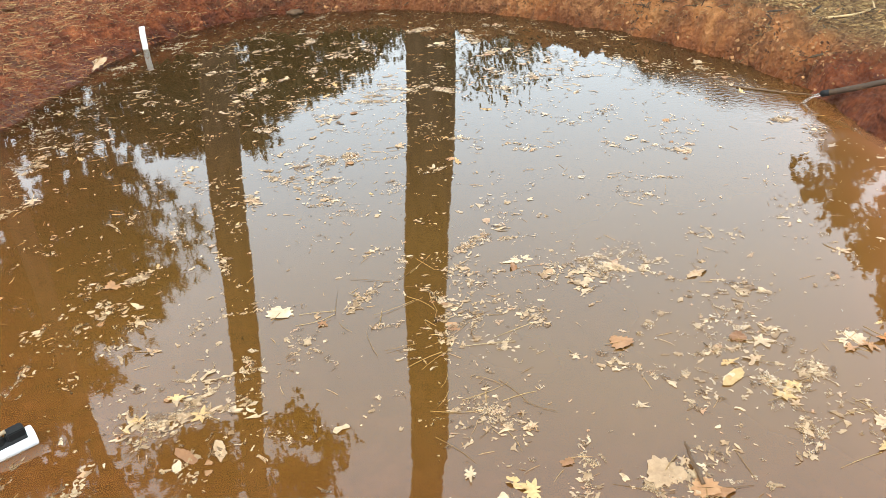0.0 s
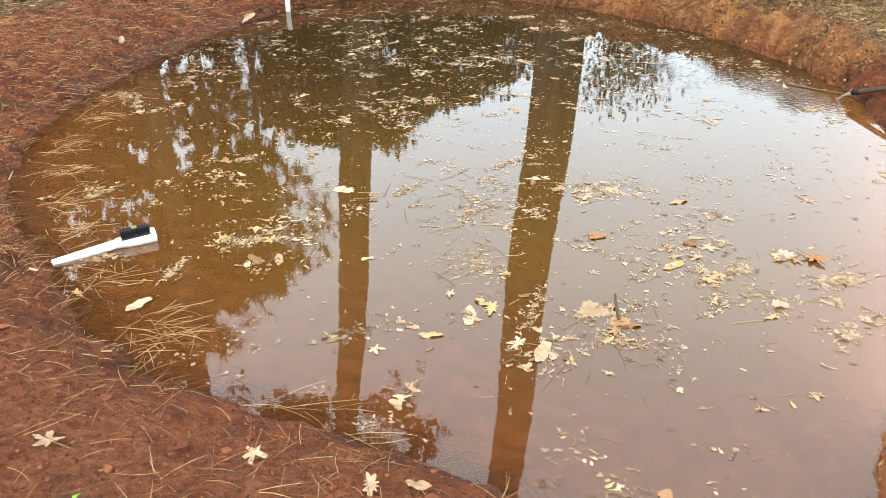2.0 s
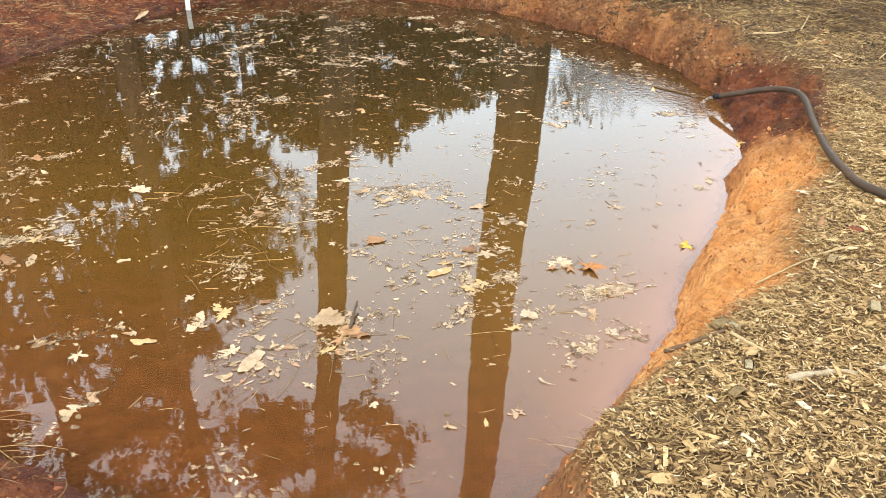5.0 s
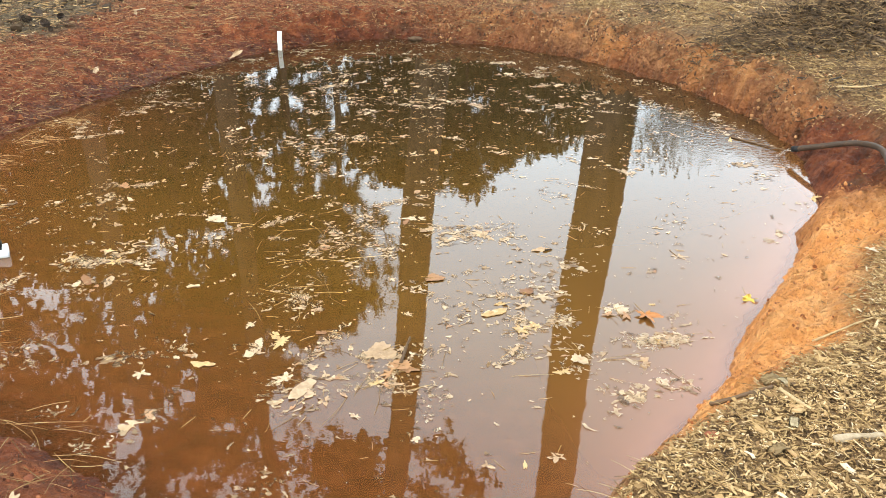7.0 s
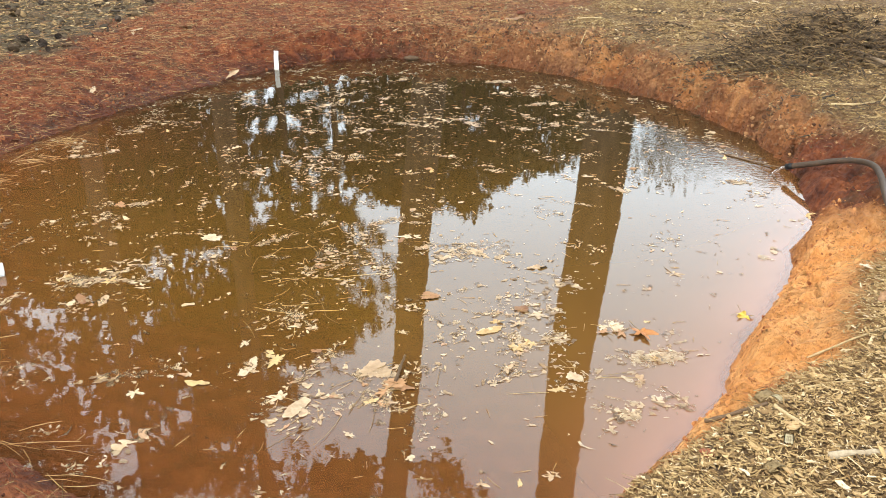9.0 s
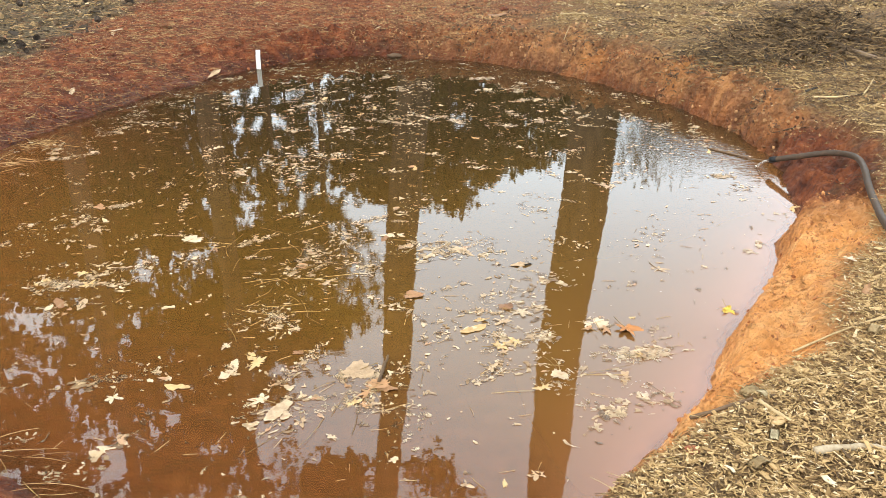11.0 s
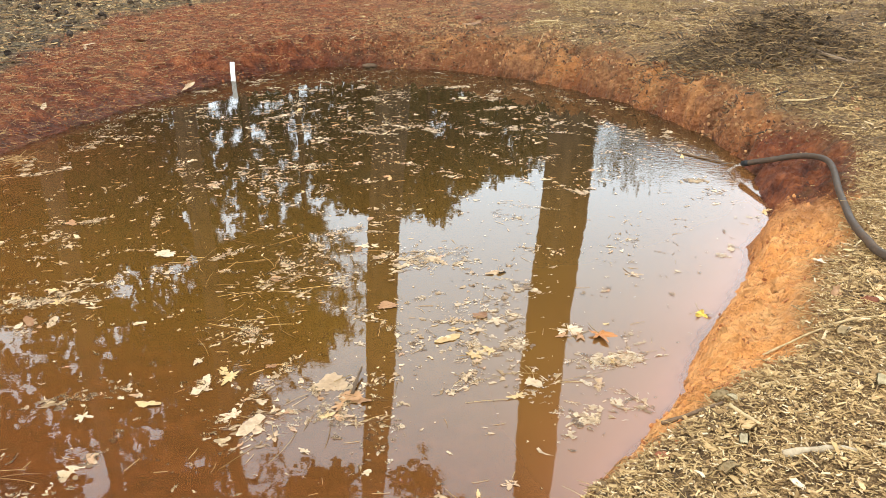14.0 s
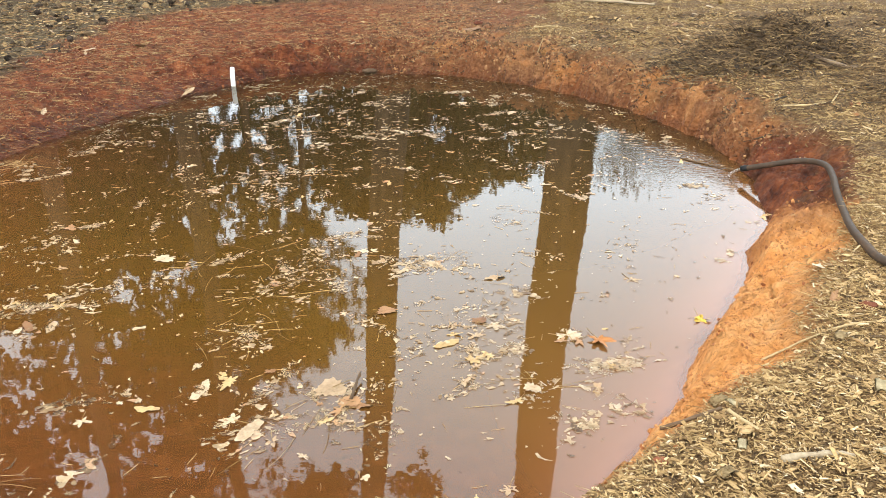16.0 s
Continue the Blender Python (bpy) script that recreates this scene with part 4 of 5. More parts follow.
def leaf(x, y, z, size, tint, shape, label, group, seed, tilt=0.03):
    r = random.Random(seed)
    ob = new("dead_leaf", BLADES[tint, shape, seed % 4])
    ob.matrix_basis = Matrix.LocRotScale((x, y, z), Euler((r.gauss(0, tilt), r.gauss(0, tilt), r.uniform(0, 6.28))), (size, size, size))
    tagged(ob, label, "leaf", group)
    if shape in ("star", "broad"):
        st = new("stem", STEM)
        st.parent = ob
    return ob


SHAPES = ("star", "oak", "star", "oval", "broad")
FLOAT_CREAM = [(-2.05, 4.69), (-1.52, 3.28), (-1.09, 3.36), (-0.71, 2.41), (-0.66, 2.26), (-0.98, 2.09), (-0.36, 4.65), (-0.15, 3.27), (0.10, 3.22), (0.34, 3.08),
               (0.89, 3.04), (0.19, 2.27), (-0.24, 2.25), (0.61, 2.21), (0.72, 2.36), (0.10, 1.68), (0.29, 1.73), (0.31, 6.29), (0.66, 5.94), (0.16, 2.68),
               (0.31, 2.66), (0.24, 2.58), (0.57, 2.57), (-0.28, 1.89), (-0.46, 2.02), (-0.38, 1.97), (-0.52, 2.08), (0.40, 2.22), (-0.20, 3.40), (-1.33, 2.72)]
FLOAT_GOLD = [(-0.58, 2.30), (-0.80, 2.15), (-1.37, 2.89), (-1.55, 2.93), (0.14, 2.53), (0.28, 2.44), (-0.88, 6.01), (-0.61, 2.34), (0.22, 2.41), (-1.44, 3.0)]
FLOAT_BROWN = [(-0.09, 2.80), (-0.14, 2.14), (-0.20, 2.12), (-1.66, 3.76), (-1.42, 2.73), (-0.96, 3.24), (-0.17, 2.17), (-0.24, 3.36), (0.54, 2.53), (0.26, 2.70)]
for k, (x, y) in enumerate(FLOAT_CREAM):
    leaf(x, y, (0.0025, 0.0, 0.0015)[k % 3], (0.062, 0.046, 0.054, 0.036)[k % 4] * (0.7 if y < 1.9 else 1), "cream", SHAPES[k * 2 % 5], "cream dead leaf floating flat on muddy water", "leaves floating on the pond", 100 + k)
for k, (x, y) in enumerate(FLOAT_GOLD):
    leaf(x, y, 0.002, (0.052, 0.04)[k % 2], "gold", ("oak", "oval", "star")[k % 3], "golden dead leaf floating on muddy water", "leaves floating on the pond", 200 + k)
for k, (x, y) in enumerate(FLOAT_BROWN):
    leaf(x, y, 0.003, (0.044, 0.034)[k % 2], "brown", ("broad", "oval", "star")[k % 3], "curled brown dead leaf floating on the water", "leaves floating on the pond", 300 + k, 0.06)
leaf(0.67, 2.53, 0.006, 0.070, "orange", "star", "large orange-brown leaf curling up from the water", "leaves floating on the pond", 401, 0.12)
leaf(0.60, 2.53, 0.003, 0.045, "brown", "star", "wet brown leaf floating beside a larger one", "leaves floating on the pond", 402, 0.12)
leaf(1.07, 2.67, 0.003, 0.055, "yellow", "star", "bright yellow five-pointed leaf floating near the bank", "leaves floating on the pond", 403, 0.2)
leaf(1.68, 3.72, 0.006, 0.045, "gold", "star", "yellow leaf lying at the waterline", "leaves floating on the pond", 405, 0.2)
rx, ry, _ = scatter(150, (-2.4, 1.6, 1.3, 6.0), lambda x, y, d: raft_weight(x, y, d) ** 1.5, 71)
for k, (x, y) in enumerate(zip(rx, ry)):
    leaf(x, y, (0.002, 0.0005, 0.001)[k % 3], 0.012 + 0.026 * (((k * 37) % 10) / 10) ** 1.5, ("cream", "cream", "gold", "brown", "cream")[k % 5], SHAPES[(k * 3) % 5],
         ("pale small dead leaf floating among debris", "pale small dead leaf floating among debris", "small golden leaf floating among debris", "small brown leaf floating among debris", "pale small dead leaf floating among debris")[k % 5],
         "leaves floating on the pond", 500 + k, 0.05)

# leaves lying on the banks
BANK_LEAVES = [(-1.76, 1.5, "cream", "star", 0.06), (-1.28, 1.48, "cream", "star", 0.05), (-1.0, 1.35, "cream", "oak", 0.045), (-0.9, 1.38, "cream", "oval", 0.04),
               (-1.11, 1.22, "cream", "star", 0.055), (-2.38, 3.37, "cream", "oval", 0.05), (-1.78, 2.42, "cream", "oval", 0.06), (-1.62, 1.25, "green", "oval", 0.02),
               (-1.9, 6.78, "cream", "broad", 0.09), (0.48, 8.31, "brown", "broad", 0.11), (1.41, 2.55, "cream", "star", 0.05), (1.35, 2.27, "brown", "oval", 0.045), (2.05, 6.08, "cream", "oval", 0.10),
               (-2.6, 5.75, "cream", "oval", 0.05), (-2.95, 6.9, "cream", "oak", 0.05)]
for k, (x, y, tint, shape, size) in enumerate(BANK_LEAVES):
    z = float(ground_height(np.array([x]), np.array([y]))[0])
    colour = {"cream": "dry cream", "green": "small fresh green", "brown": "dry reddish-brown"}[tint]
    leaf(x, y, max(z, 0.0) + 0.014, size, tint, shape, colour + " leaf lying on the clay bank", "leaves on the banks", 600 + k, 0.2)
lx, ly, lz = scatter(60, (-4.2, 4.0, 5.0, 11.0), lambda x, y, d: (d > 0.15) * 0.6, 72)
for k, (x, y, z) in enumerate(zip(lx, ly, lz)):
    leaf(x, y, z + 0.015, 0.03 + 0.04 * ((k * 29) % 10) / 10, ("cream", "brown", "cream", "gold")[k % 4], SHAPES[(k * 2) % 5],
         ("dry cream leaf on the far bank", "dry brown leaf on the far bank", "dry cream leaf on the far bank", "dry golden leaf on the far bank")[k % 4], "leaves on the banks", 700 + k, 0.25)


# ---- hose, pipe, stake ----
def curve_points(pts, steps=8):
    out = []
    for i in range(len(pts) - 1):
        a, b, c, d = (np.array(pts[min(max(i + j, 0), len(pts) - 1)]) for j in (-1, 0, 1, 2))
        for s in range(steps):
            t = s / steps
            out.append(Vector(0.5 * (2 * b + (c - a) * t + (2 * a - 5 * b + 4 * c - d) * t * t + (3 * b - a - 3 * c + d) * t ** 3)))
    out.append(Vector(pts[-1]))
    return out


def ground_z(x, y):
    return float(ground_height(np.array([x]), np.array([y]))[0])


def build_hose():
    line = [(1.77, 4.30, 0.065), (1.86, 4.18, 0.12), (1.94, 4.10, 0.16), (2.0, 4.02, 0.185), (2.0, 3.85, 0.215), (1.93, 3.62, 0.24), (1.82, 3.32, 0.25), (1.74, 3.08, 0.26), (1.67, 2.87, 0.26), (1.62, 2.65, 0.27), (1.61, 2.45, 0.28), (1.8, 2.1, 0.3), (2.3, 1.7, 0.3), (3.4, 1.3, 0.3)]
    high = [max(z, ground_z(x, y) + 0.02) for x, y, z in line]
    even = [max(h, (high[max(i - 1, 0)] + high[min(i + 1, len(high) - 1)]) / 2) for i, h in enumerate(high)]
    even[:4] = high[:4]
    pts = [(x, y, z) for (x, y, _), z in zip(line, even)]
    top = new("water_hose")
    tagged(top, "grey-brown rubber hose curving down the bank into the pond", "hose")
    bm = bmesh.new()
    p = curve_points(pts)
    tube(bm, p, [0.0148] * len(p), 14)
    hose_tube = part("hose_tube", bm, HOSE_SKIN, top)
    bm = bmesh.new()
    d = (p[0] - p[1]).normalized()
    outer, inner = [p[0] + d * 0.012, p[0] - d * 0.03], [0.0162, 0.0162]
    tube(bm, outer, inner, 14)
    part("hose_lip", bm, BLACK_RUBBER, hose_tube, "dark rubber lip at the hose mouth")
    bm = bmesh.new()
    a = p[0] + d * 0.01
    tube(bm, curve_points([a, a + d * 0.04 + Vector((0, 0, -0.006)), a + d * 0.085 + Vector((0, 0, -0.03)), a + d * 0.11 + Vector((0, 0, -0.055))]),
         [0.007] * 16 + [0.008] * 9, 8)
    part("stream", bm, STREAM, top, "clear water running from the hose")


build_hose()


def build_pipe():
    top = new("pvc_pipe")
    tagged(top, "white plastic pipe with a black clamp lying in shallow water", "pipe")
    a, b, c = Vector((-2.13, 2.80, 0.002)), Vector((-1.945, 2.893, 0.018)), Vector((-1.83, 2.95, 0.019))
    bm = bmesh.new()
    tube(bm, [a + (a - b) * 0.25, a, b], [0.016, 0.017, 0.0195], 18)
    part("pipe_body", bm, WHITE_PVC, top)
    bm = bmesh.new()
    d = (c - b).normalized()
    tube(bm, [b - d * 0.02, b, b + d * 0.03, c - d * 0.004, c, c - d * 0.002, c - d * 0.05], [0.0212, 0.0225, 0.0295, 0.0305, 0.029, 0.025, 0.0245], 20, False)
    part("bell_end", bm, WHITE_PVC, top)
    # black clamp: two lugs and a bolt on a saddle
    clamp_bm = bmesh.new()
    clamp = part("clamp", bmesh.new(), BLACK_RUBBER, top, "black rubber clamp")
    for name, off, size in (("clamp_lug", 0.024, (0.027, 0.020, 0.018)), ("clamp_lug", 0.083, (0.027, 0.020, 0.018))):
        bm = bmesh.new()
        bmesh.ops.create_cube(bm, size=1.0)
        bmesh.ops.bevel(bm, geom=bm.edges[:], offset=0.09, segments=2, affect="EDGES")
        q = d.to_track_quat("X", "Z").to_matrix().to_4x4()
        bmesh.ops.transform(bm, verts=bm.verts[:], matrix=Matrix.Translation(b + d * off + Vector((0, 0, 0.033))) @ q @ Matrix.Diagonal((size[0] * 1.9, size[1] * 1.9, size[2] * 1.7, 1)))
        part(name, bm, BLACK_RUBBER, clamp, smooth=False)
    bm = bmesh.new()
    tube(bm, [b + d * 0.044 + Vector((0, 0, 0.050)), b + d * 0.063 + Vector((0, 0, 0.052))], [0.006, 0.006], 8)
    part("clamp_bolt", bm, GREYWOOD, clamp, "grey bolt head")
    bm = clamp_bm
    tube(bm, [b - d * 0.002, b + d * 0.108], [0.0300, 0.0325], 20, False)
    bmesh.ops.delete(bm, geom=[v for v in bm.verts if v.co.z < 0.030], context="VERTS")
    bm.to_mesh(clamp.data)
    bm.free()
    clamp.data.shade_smooth()


build_pipe()


def build_stake():
    bm = bmesh.new()
    bmesh.ops.create_cube(bm, size=1.0)
    bmesh.ops.subdivide_edges(bm, edges=[e for e in bm.edges if abs(e.verts[0].co.z - e.verts[1].co.z) > 0.5], cuts=5)
    for v in bm.verts:
        v.co.x *= 0.038
        v.co.y *= 0.018
        v.co.z = v.co.z * 0.39 - 0.02
        v.co.x += 0.0015 * math.sin(v.co.z * 40)
    bmesh.ops.bevel(bm, geom=bm.edges[:], offset=0.002, segments=1, affect="EDGES")
    ob = part("stake", bm, WHITE_STAKE, None, smooth=False)
    ob.matrix_basis = Matrix.Translation((-1.60, 7.13, -0.02)) @ Euler((0, radians(2.5), 0.2)).to_matrix().to_4x4()
    tagged(ob, "short white wooden stake standing at the waterline", "stake")


build_stake()


# ---- sticks, branches, clods ----
def stick(name, pts, r0, r1, material, label, category="stick", knots=0, seed=0):
    rnd = random.Random(seed)
    p = curve_points(pts, 5)
    n = len(p)
    bm = bmesh.new()
    tube(bm, [v + Vector((rnd.gauss(0, 0.15 * r0), rnd.gauss(0, 0.15 * r0), rnd.gauss(0, 0.1 * r0))) for v in p],
         [(r0 + (r1 - r0) * k / (n - 1)) * rnd.uniform(0.85, 1.15) for k in range(n)], 8)
    return tagged(part(name, bm, material), label, category)


def laid(pts, lift):
    return [(x, y, max(ground_z(x, y), 0) + lift) for x, y in pts]


stick("stick", laid([(0.68, 1.74), (0.74, 1.715), (0.82, 1.71)], 0.010), 0.0065, 0.005, DARKWOOD, "short dark wet stick on the bank edge", seed=1)
stick("stick", laid([(0.83, 1.69), (0.845, 1.63), (0.86, 1.57)], 0.008), 0.006, 0.004, TANWOOD, "thin weathered stick lying in mulch", seed=2)
stick("stick", laid([(0.87, 1.45), (0.95, 1.45), (1.03, 1.445)], 0.008), 0.010, 0.007, GREYWOOD, "split weathered stick lying in mulch", seed=3)
stick("stick", laid([(0.93, 1.76), (1.05, 1.80), (1.22, 1.79)], 0.008), 0.004, 0.003, TANWOOD, "long thin dry stick lying in mulch", seed=14)
stick("stick", laid([(1.05, 2.05), (1.25, 2.06), (1.42, 2.10)], 0.008), 0.004, 0.003, TANWOOD, "long thin dry stick lying in mulch", seed=15)
stick("stick", laid([(2.16, 4.83), (2.27, 4.79), (2.38, 4.77)], 0.008), 0.006, 0.004, TANWOOD, "pale split stick on the far bank", seed=4)
stick("stick", laid([(2.42, 4.78), (2.55, 4.98), (2.68, 5.2)], 0.008), 0.005, 0.003, TANWOOD, "pale thin stick leaning on mulch", seed=5)
stick("fallen_branch", laid([(2.35, 6.35), (2.55, 5.95), (2.82, 5.5), (3.1, 5.2), (3.5, 4.95)], 0.035), 0.014, 0.010, BRANCHWOOD, "long grey branch lying over a brush pile", "branch", seed=7)
stick("fallen_branch", laid([(1.4, 10.2), (1.9, 9.6), (2.4, 9.0)], 0.02), 0.02, 0.012, GREYWOOD, "grey branch lying on far mulch", "branch", seed=8)
stick("stick", laid([(-0.15, 8.5), (-0.12, 8.6)], 0.05), 0.006, 0.004, GREYWOOD, "thin stick on far clay", seed=9)
stick("floating_twig", [(-0.17, 2.18, 0.004), (-0.16, 2.25, 0.012), (-0.15, 2.31, 0.024)], 0.006, 0.004, DARKWOOD, "dark twig poking up among floating leaves", "twig", seed=10)
stick("floating_twig", [(1.55, 4.72, 0.004), (1.7, 4.55, 0.006), (1.82, 4.42, 0.012)], 0.005, 0.003, DARKWOOD, "thin dark twig at the hose mouth", "twig", seed=11)


def bark_flake(x, y, size, turn, material, label, arch=0.4, tall=1.0):
    """A curled flake of bark or wood."""
    bm = bmesh.new()
    nx, ny = 8, 5
    grid = [[bm.verts.new(((i / nx - 0.5) * size * (1 + 0.15 * math.sin(j * 2)), (j / ny - 0.5) * size * 0.55,
                           arch * size * (0.25 - (i / nx - 0.5) ** 2) * tall + 0.05 * size * math.sin(3 * i + j))) for j in range(ny + 1)] for i in range(nx + 1)]
    for i in range(nx):
        for j in range(ny):
            bm.faces.new((grid[i][j], grid[i + 1][j], grid[i + 1][j + 1], grid[i][j + 1]))
    bmesh.ops.solidify(bm, geom=bm.faces[:], thickness=0.004)
    ob = part("bark_flake", bm, material)
    ob.matrix_basis = Matrix.Translation((x, y, ground_z(x, y) + 0.01)) @ Matrix.Rotation(turn, 4, "Z")
    return tagged(ob, label, "bark")


bark_flake(0.84, 1.77, 0.060, 0.3, TANWOOD, "curled grey-brown bark flake on the bank edge", 1.0)
bark_flake(0.81, 1.53, 0.040, 1.2, PALEWOOD, "square pale grey wood chip lying in mulch", 0.1)
bark_flake(0.74, 1.42, 0.05, 0.5, TANWOOD, "large curved wood shaving lying in mulch", 0.7)
bark_flake(0.85, 1.72, 0.035, 2.0, PALEWOOD, "pale split wood chip beside a dark stick", 0.4)
bark_flake(1.22, 1.72, 0.055, 1.1, PALEWOOD, "pale splintered wood chip lying in mulch", 0.5)
bark_flake(1.11, 1.45, 0.05, 0.2, PALEWOOD, "flat white wood chip lying in mulch", 0.1)
bark_flake(1.25, 2.01, 0.05, 0.9, TANWOOD, "curled grey-brown bark flake lying in mulch", 0.7)



def clod(x, y, size, seed, label="lump of red clay on the bank", material=None, rise=0.08):
    r = random.Random(seed)
    bm = bmesh.new()
    bmesh.ops.create_icosphere(bm, subdivisions=3, radius=1)
    for v in bm.verts:
        n = noise.noise(v.co * 1.6 + Vector((seed, 0, 0))) * 0.5 + noise.noise(v.co * 5 + Vector((0, seed, 0))) * 0.28
        v.co = v.co * (1 + n)
        v.co = Vector((v.co.x * size * 0.85, v.co.y * size * 0.7, v.co.z * size * 0.28))
    ob = part("clay_clod", bm, material or CLOD)
    ob.matrix_basis = Matrix.Translation((x, y, max(0, ground_z(x, y)) + size * rise)) @ Matrix.Rotation(r.uniform(0, 6.28), 4, "Z")
    return tagged(ob, label, "clay clod", "clay lumps on the banks")


for k, (x, y, s) in enumerate([(0.62, 1.5, 0.022), (-0.86, 1.32, 0.026), (-1.05, 1.52, 0.02), (-1.45, 1.5, 0.026), (-1.3, 1.2, 0.018), (-1.7, 1.75, 0.02), (-0.75, 1.25, 0.022),
                               (-1.6, 1.4, 0.018), (0.55, 8.6, 0.06), (-0.2, 8.1, 0.05), (-2.2, 8.7, 0.06), (1.42, 2.2, 0.035), (-2.5, 2.6, 0.03), (-0.95, 1.15, 0.02), (-1.9, 1.9, 0.018)]):
    clod(x, y, s, k)


clod(-0.48, 7.63, 0.075, 88, "dark wet clump of roots and soil at the far shore", DARKWOOD, 0.0)
stick("stick", [(0.95, 7.05, 0.10), (0.97, 7.10, 0.22), (1.02, 7.14, 0.34)], 0.005, 0.003, TANWOOD, "thin pale stick leaning out of the far bank", seed=16)
stick("stick", laid([(1.05, 8.05), (1.18, 8.02), (1.3, 8.03)], 0.01), 0.007, 0.005, TANWOOD, "short pale stick on far clay", seed=17)


lump_x, lump_y, lump_z = scatter(14, (-2.4, -0.2, 0.8, 2.6), near_clay, 74)
for k, (x, y) in enumerate(zip(lump_x, lump_y)):
    clod(float(x), float(y), 0.010 + 0.012 * ((k * 31) % 10) / 10, 40 + k)


def chip_mesh(seed):
    """A split wood chip with frayed, slanting ends."""
    r = random.Random(seed)
    bm = bmesh.new()
    l, w, t = 1.0, r.uniform(0.22, 0.5), r.uniform(0.05, 0.10)
    rows = []
    for k in range(6):
        f = k / 5 - 0.5
        wide = w * (0.5 - 0.28 * abs(f) ** 1.5) * r.uniform(0.75, 1.1)
        bow = 0.10 * math.cos(3 * f) * r.uniform(0.6, 1.3)
        shift = r.gauss(0, 0.03)
        rows.append([bm.verts.new((f * l + a * 0.1, b * wide + shift, c * t + bow)) for a, b, c in ((0.3, -1, -0.5), (-0.2, 1, -0.5), (-0.4, 1, 0.5), (0.2, -1, 0.5))])
    for p, q in zip(rows, rows[1:]):
        for j in range(4):
            bm.faces.new((p[j], p[(j + 1) % 4], q[(j + 1) % 4], q[j]))
    bm.faces.new(rows[0][::-1])
    bm.faces.new(rows[-1])
    bmesh.ops.recalc_face_normals(bm, faces=bm.faces[:])
    me = bpy.data.meshes.new("wood_chip")
    bm.to_mesh(me)
    bm.free()
    me.materials.append(CHIP_WOOD)
    return me


CHIP_WOOD = piece_material("split_chip_wood", ((0.0, (0.20, 0.115, 0.045)), (0.5, (0.40, 0.25, 0.105)), (0.85, (0.54, 0.37, 0.18)), (1.0, (0.66, 0.53, 0.35))), 0.75, "object", 120)
CHIP_SHAPES = [chip_mesh(k) for k in range(7)]
wx, wy, wz = scatter(280, (0.2, 1.7, 0.9, 2.9), mulch_weight, 75)
for k, (x, y, z) in enumerate(zip(wx, wy, wz)):
    r = random.Random(1200 + k)
    ob = new("wood_chip", CHIP_SHAPES[k % 7])
    s = 0.016 + 0.034 * r.random() ** 2
    ob.matrix_basis = Matrix.LocRotScale((x, y, z + 0.006), Euler((r.gauss(0, 0.3), r.gauss(0, 0.2), r.uniform(0, 6.28))), (s, s, s))
    tagged(ob, "split pale wood chip lying on the mulch bank", "wood chip", "large wood chips on the bank")


def cone_mesh():
    """A pine cone: a core with rows of tilted scales."""
    verts, faces = [], []
    for k in range(70):
        f = k / 70
        a, h = k * 2.4, f * 2.0 - 1.0
        rad = math.sin(math.pi * (0.12 + 0.8 * f)) * 0.62
        c, s = math.cos(a), math.sin(a)
        o = len(verts)
        wide = 0.2
        verts += [(c * rad * 0.3, s * rad * 0.3, h - 0.1), (c * rad - s * wide, s * rad + c * wide, h + 0.12), (c * (rad + 0.14), s * (rad + 0.14), h + 0.22), (c * rad + s * wide, s * rad - c * wide, h + 0.12)]
        faces += [(o, o + 1, o + 2), (o, o + 2, o + 3)]
    me = bpy.data.meshes.new("pine_cone")
    me.from_pydata(verts, [], faces)
    me.materials.append(CONE)
    return me


PINE_CONE = cone_mesh()
cx, cy, cz = scatter(130, (-6.0, -0.6, 6.0, 13.0), litter_weight, 73)
cx, cy, cz = np.append(cx, [2.35, 3.0, 1.75]), np.append(cy, [6.35, 5.2, 10.0]), np.append(cz, [0.42, 0.4, 0.42])
for k, (x, y, z) in enumerate(zip(cx, cy, cz)):
    r = random.Random(900 + k)
    ob = new("pine_cone", PINE_CONE)
    s = r.uniform(0.024, 0.045)
    ob.matrix_basis = Matrix.LocRotScale((x, y, z + s * 0.7), Euler((r.uniform(1.1, 1.9), 0, r.uniform(0, 6.28))), (s, s, s))
    tagged(ob, "dark opened pine cone lying on the ground", "pine cone", "pine cones on the forest floor")


# brush pile of roots and twigs on the far mulch
def pile_places(n, cx, cy, sx, sy, seed):
    r = np.random.RandomState(seed)
    x, y = r.normal(cx, sx, n), r.normal(cy, sy, n)
    return x, y, ground_height(x, y) + np.abs(r.normal(0, 0.035, n))


blades("brush_pile", pile_places(5200, 2.45, 5.98, 0.33, 0.17, 81), (0.03, 0.12), 0.006, DARKTWIG, "heap of dark roots and twigs on the mulch", "brush pile", 82, rise=0.5, bend=1.6)
blades("brush_pile", pile_places(700, 2.45, 5.98, 0.36, 0.2, 89), (0.02, 0.08), 0.004, STRAW, "dry straw and pale roots caught in a heap of twigs", "brush pile", 90, rise=0.45, bend=1.3)
blades("brush_pile", pile_places(1100, 3.1, 5.05, 0.35, 0.25, 83), (0.05, 0.18), 0.003, DARKTWIG, "dark twigs and roots mixed into mulch", "brush pile", 84, rise=0.22, bend=0.9)
blades("low_weeds", pile_places(130, -2.05, 11.2, 0.16, 0.12, 85), (0.12, 0.3), 0.012, WEEDS, "small green weeds at the wood's edge", "weeds", 86, rise=0.9, bend=0.7)
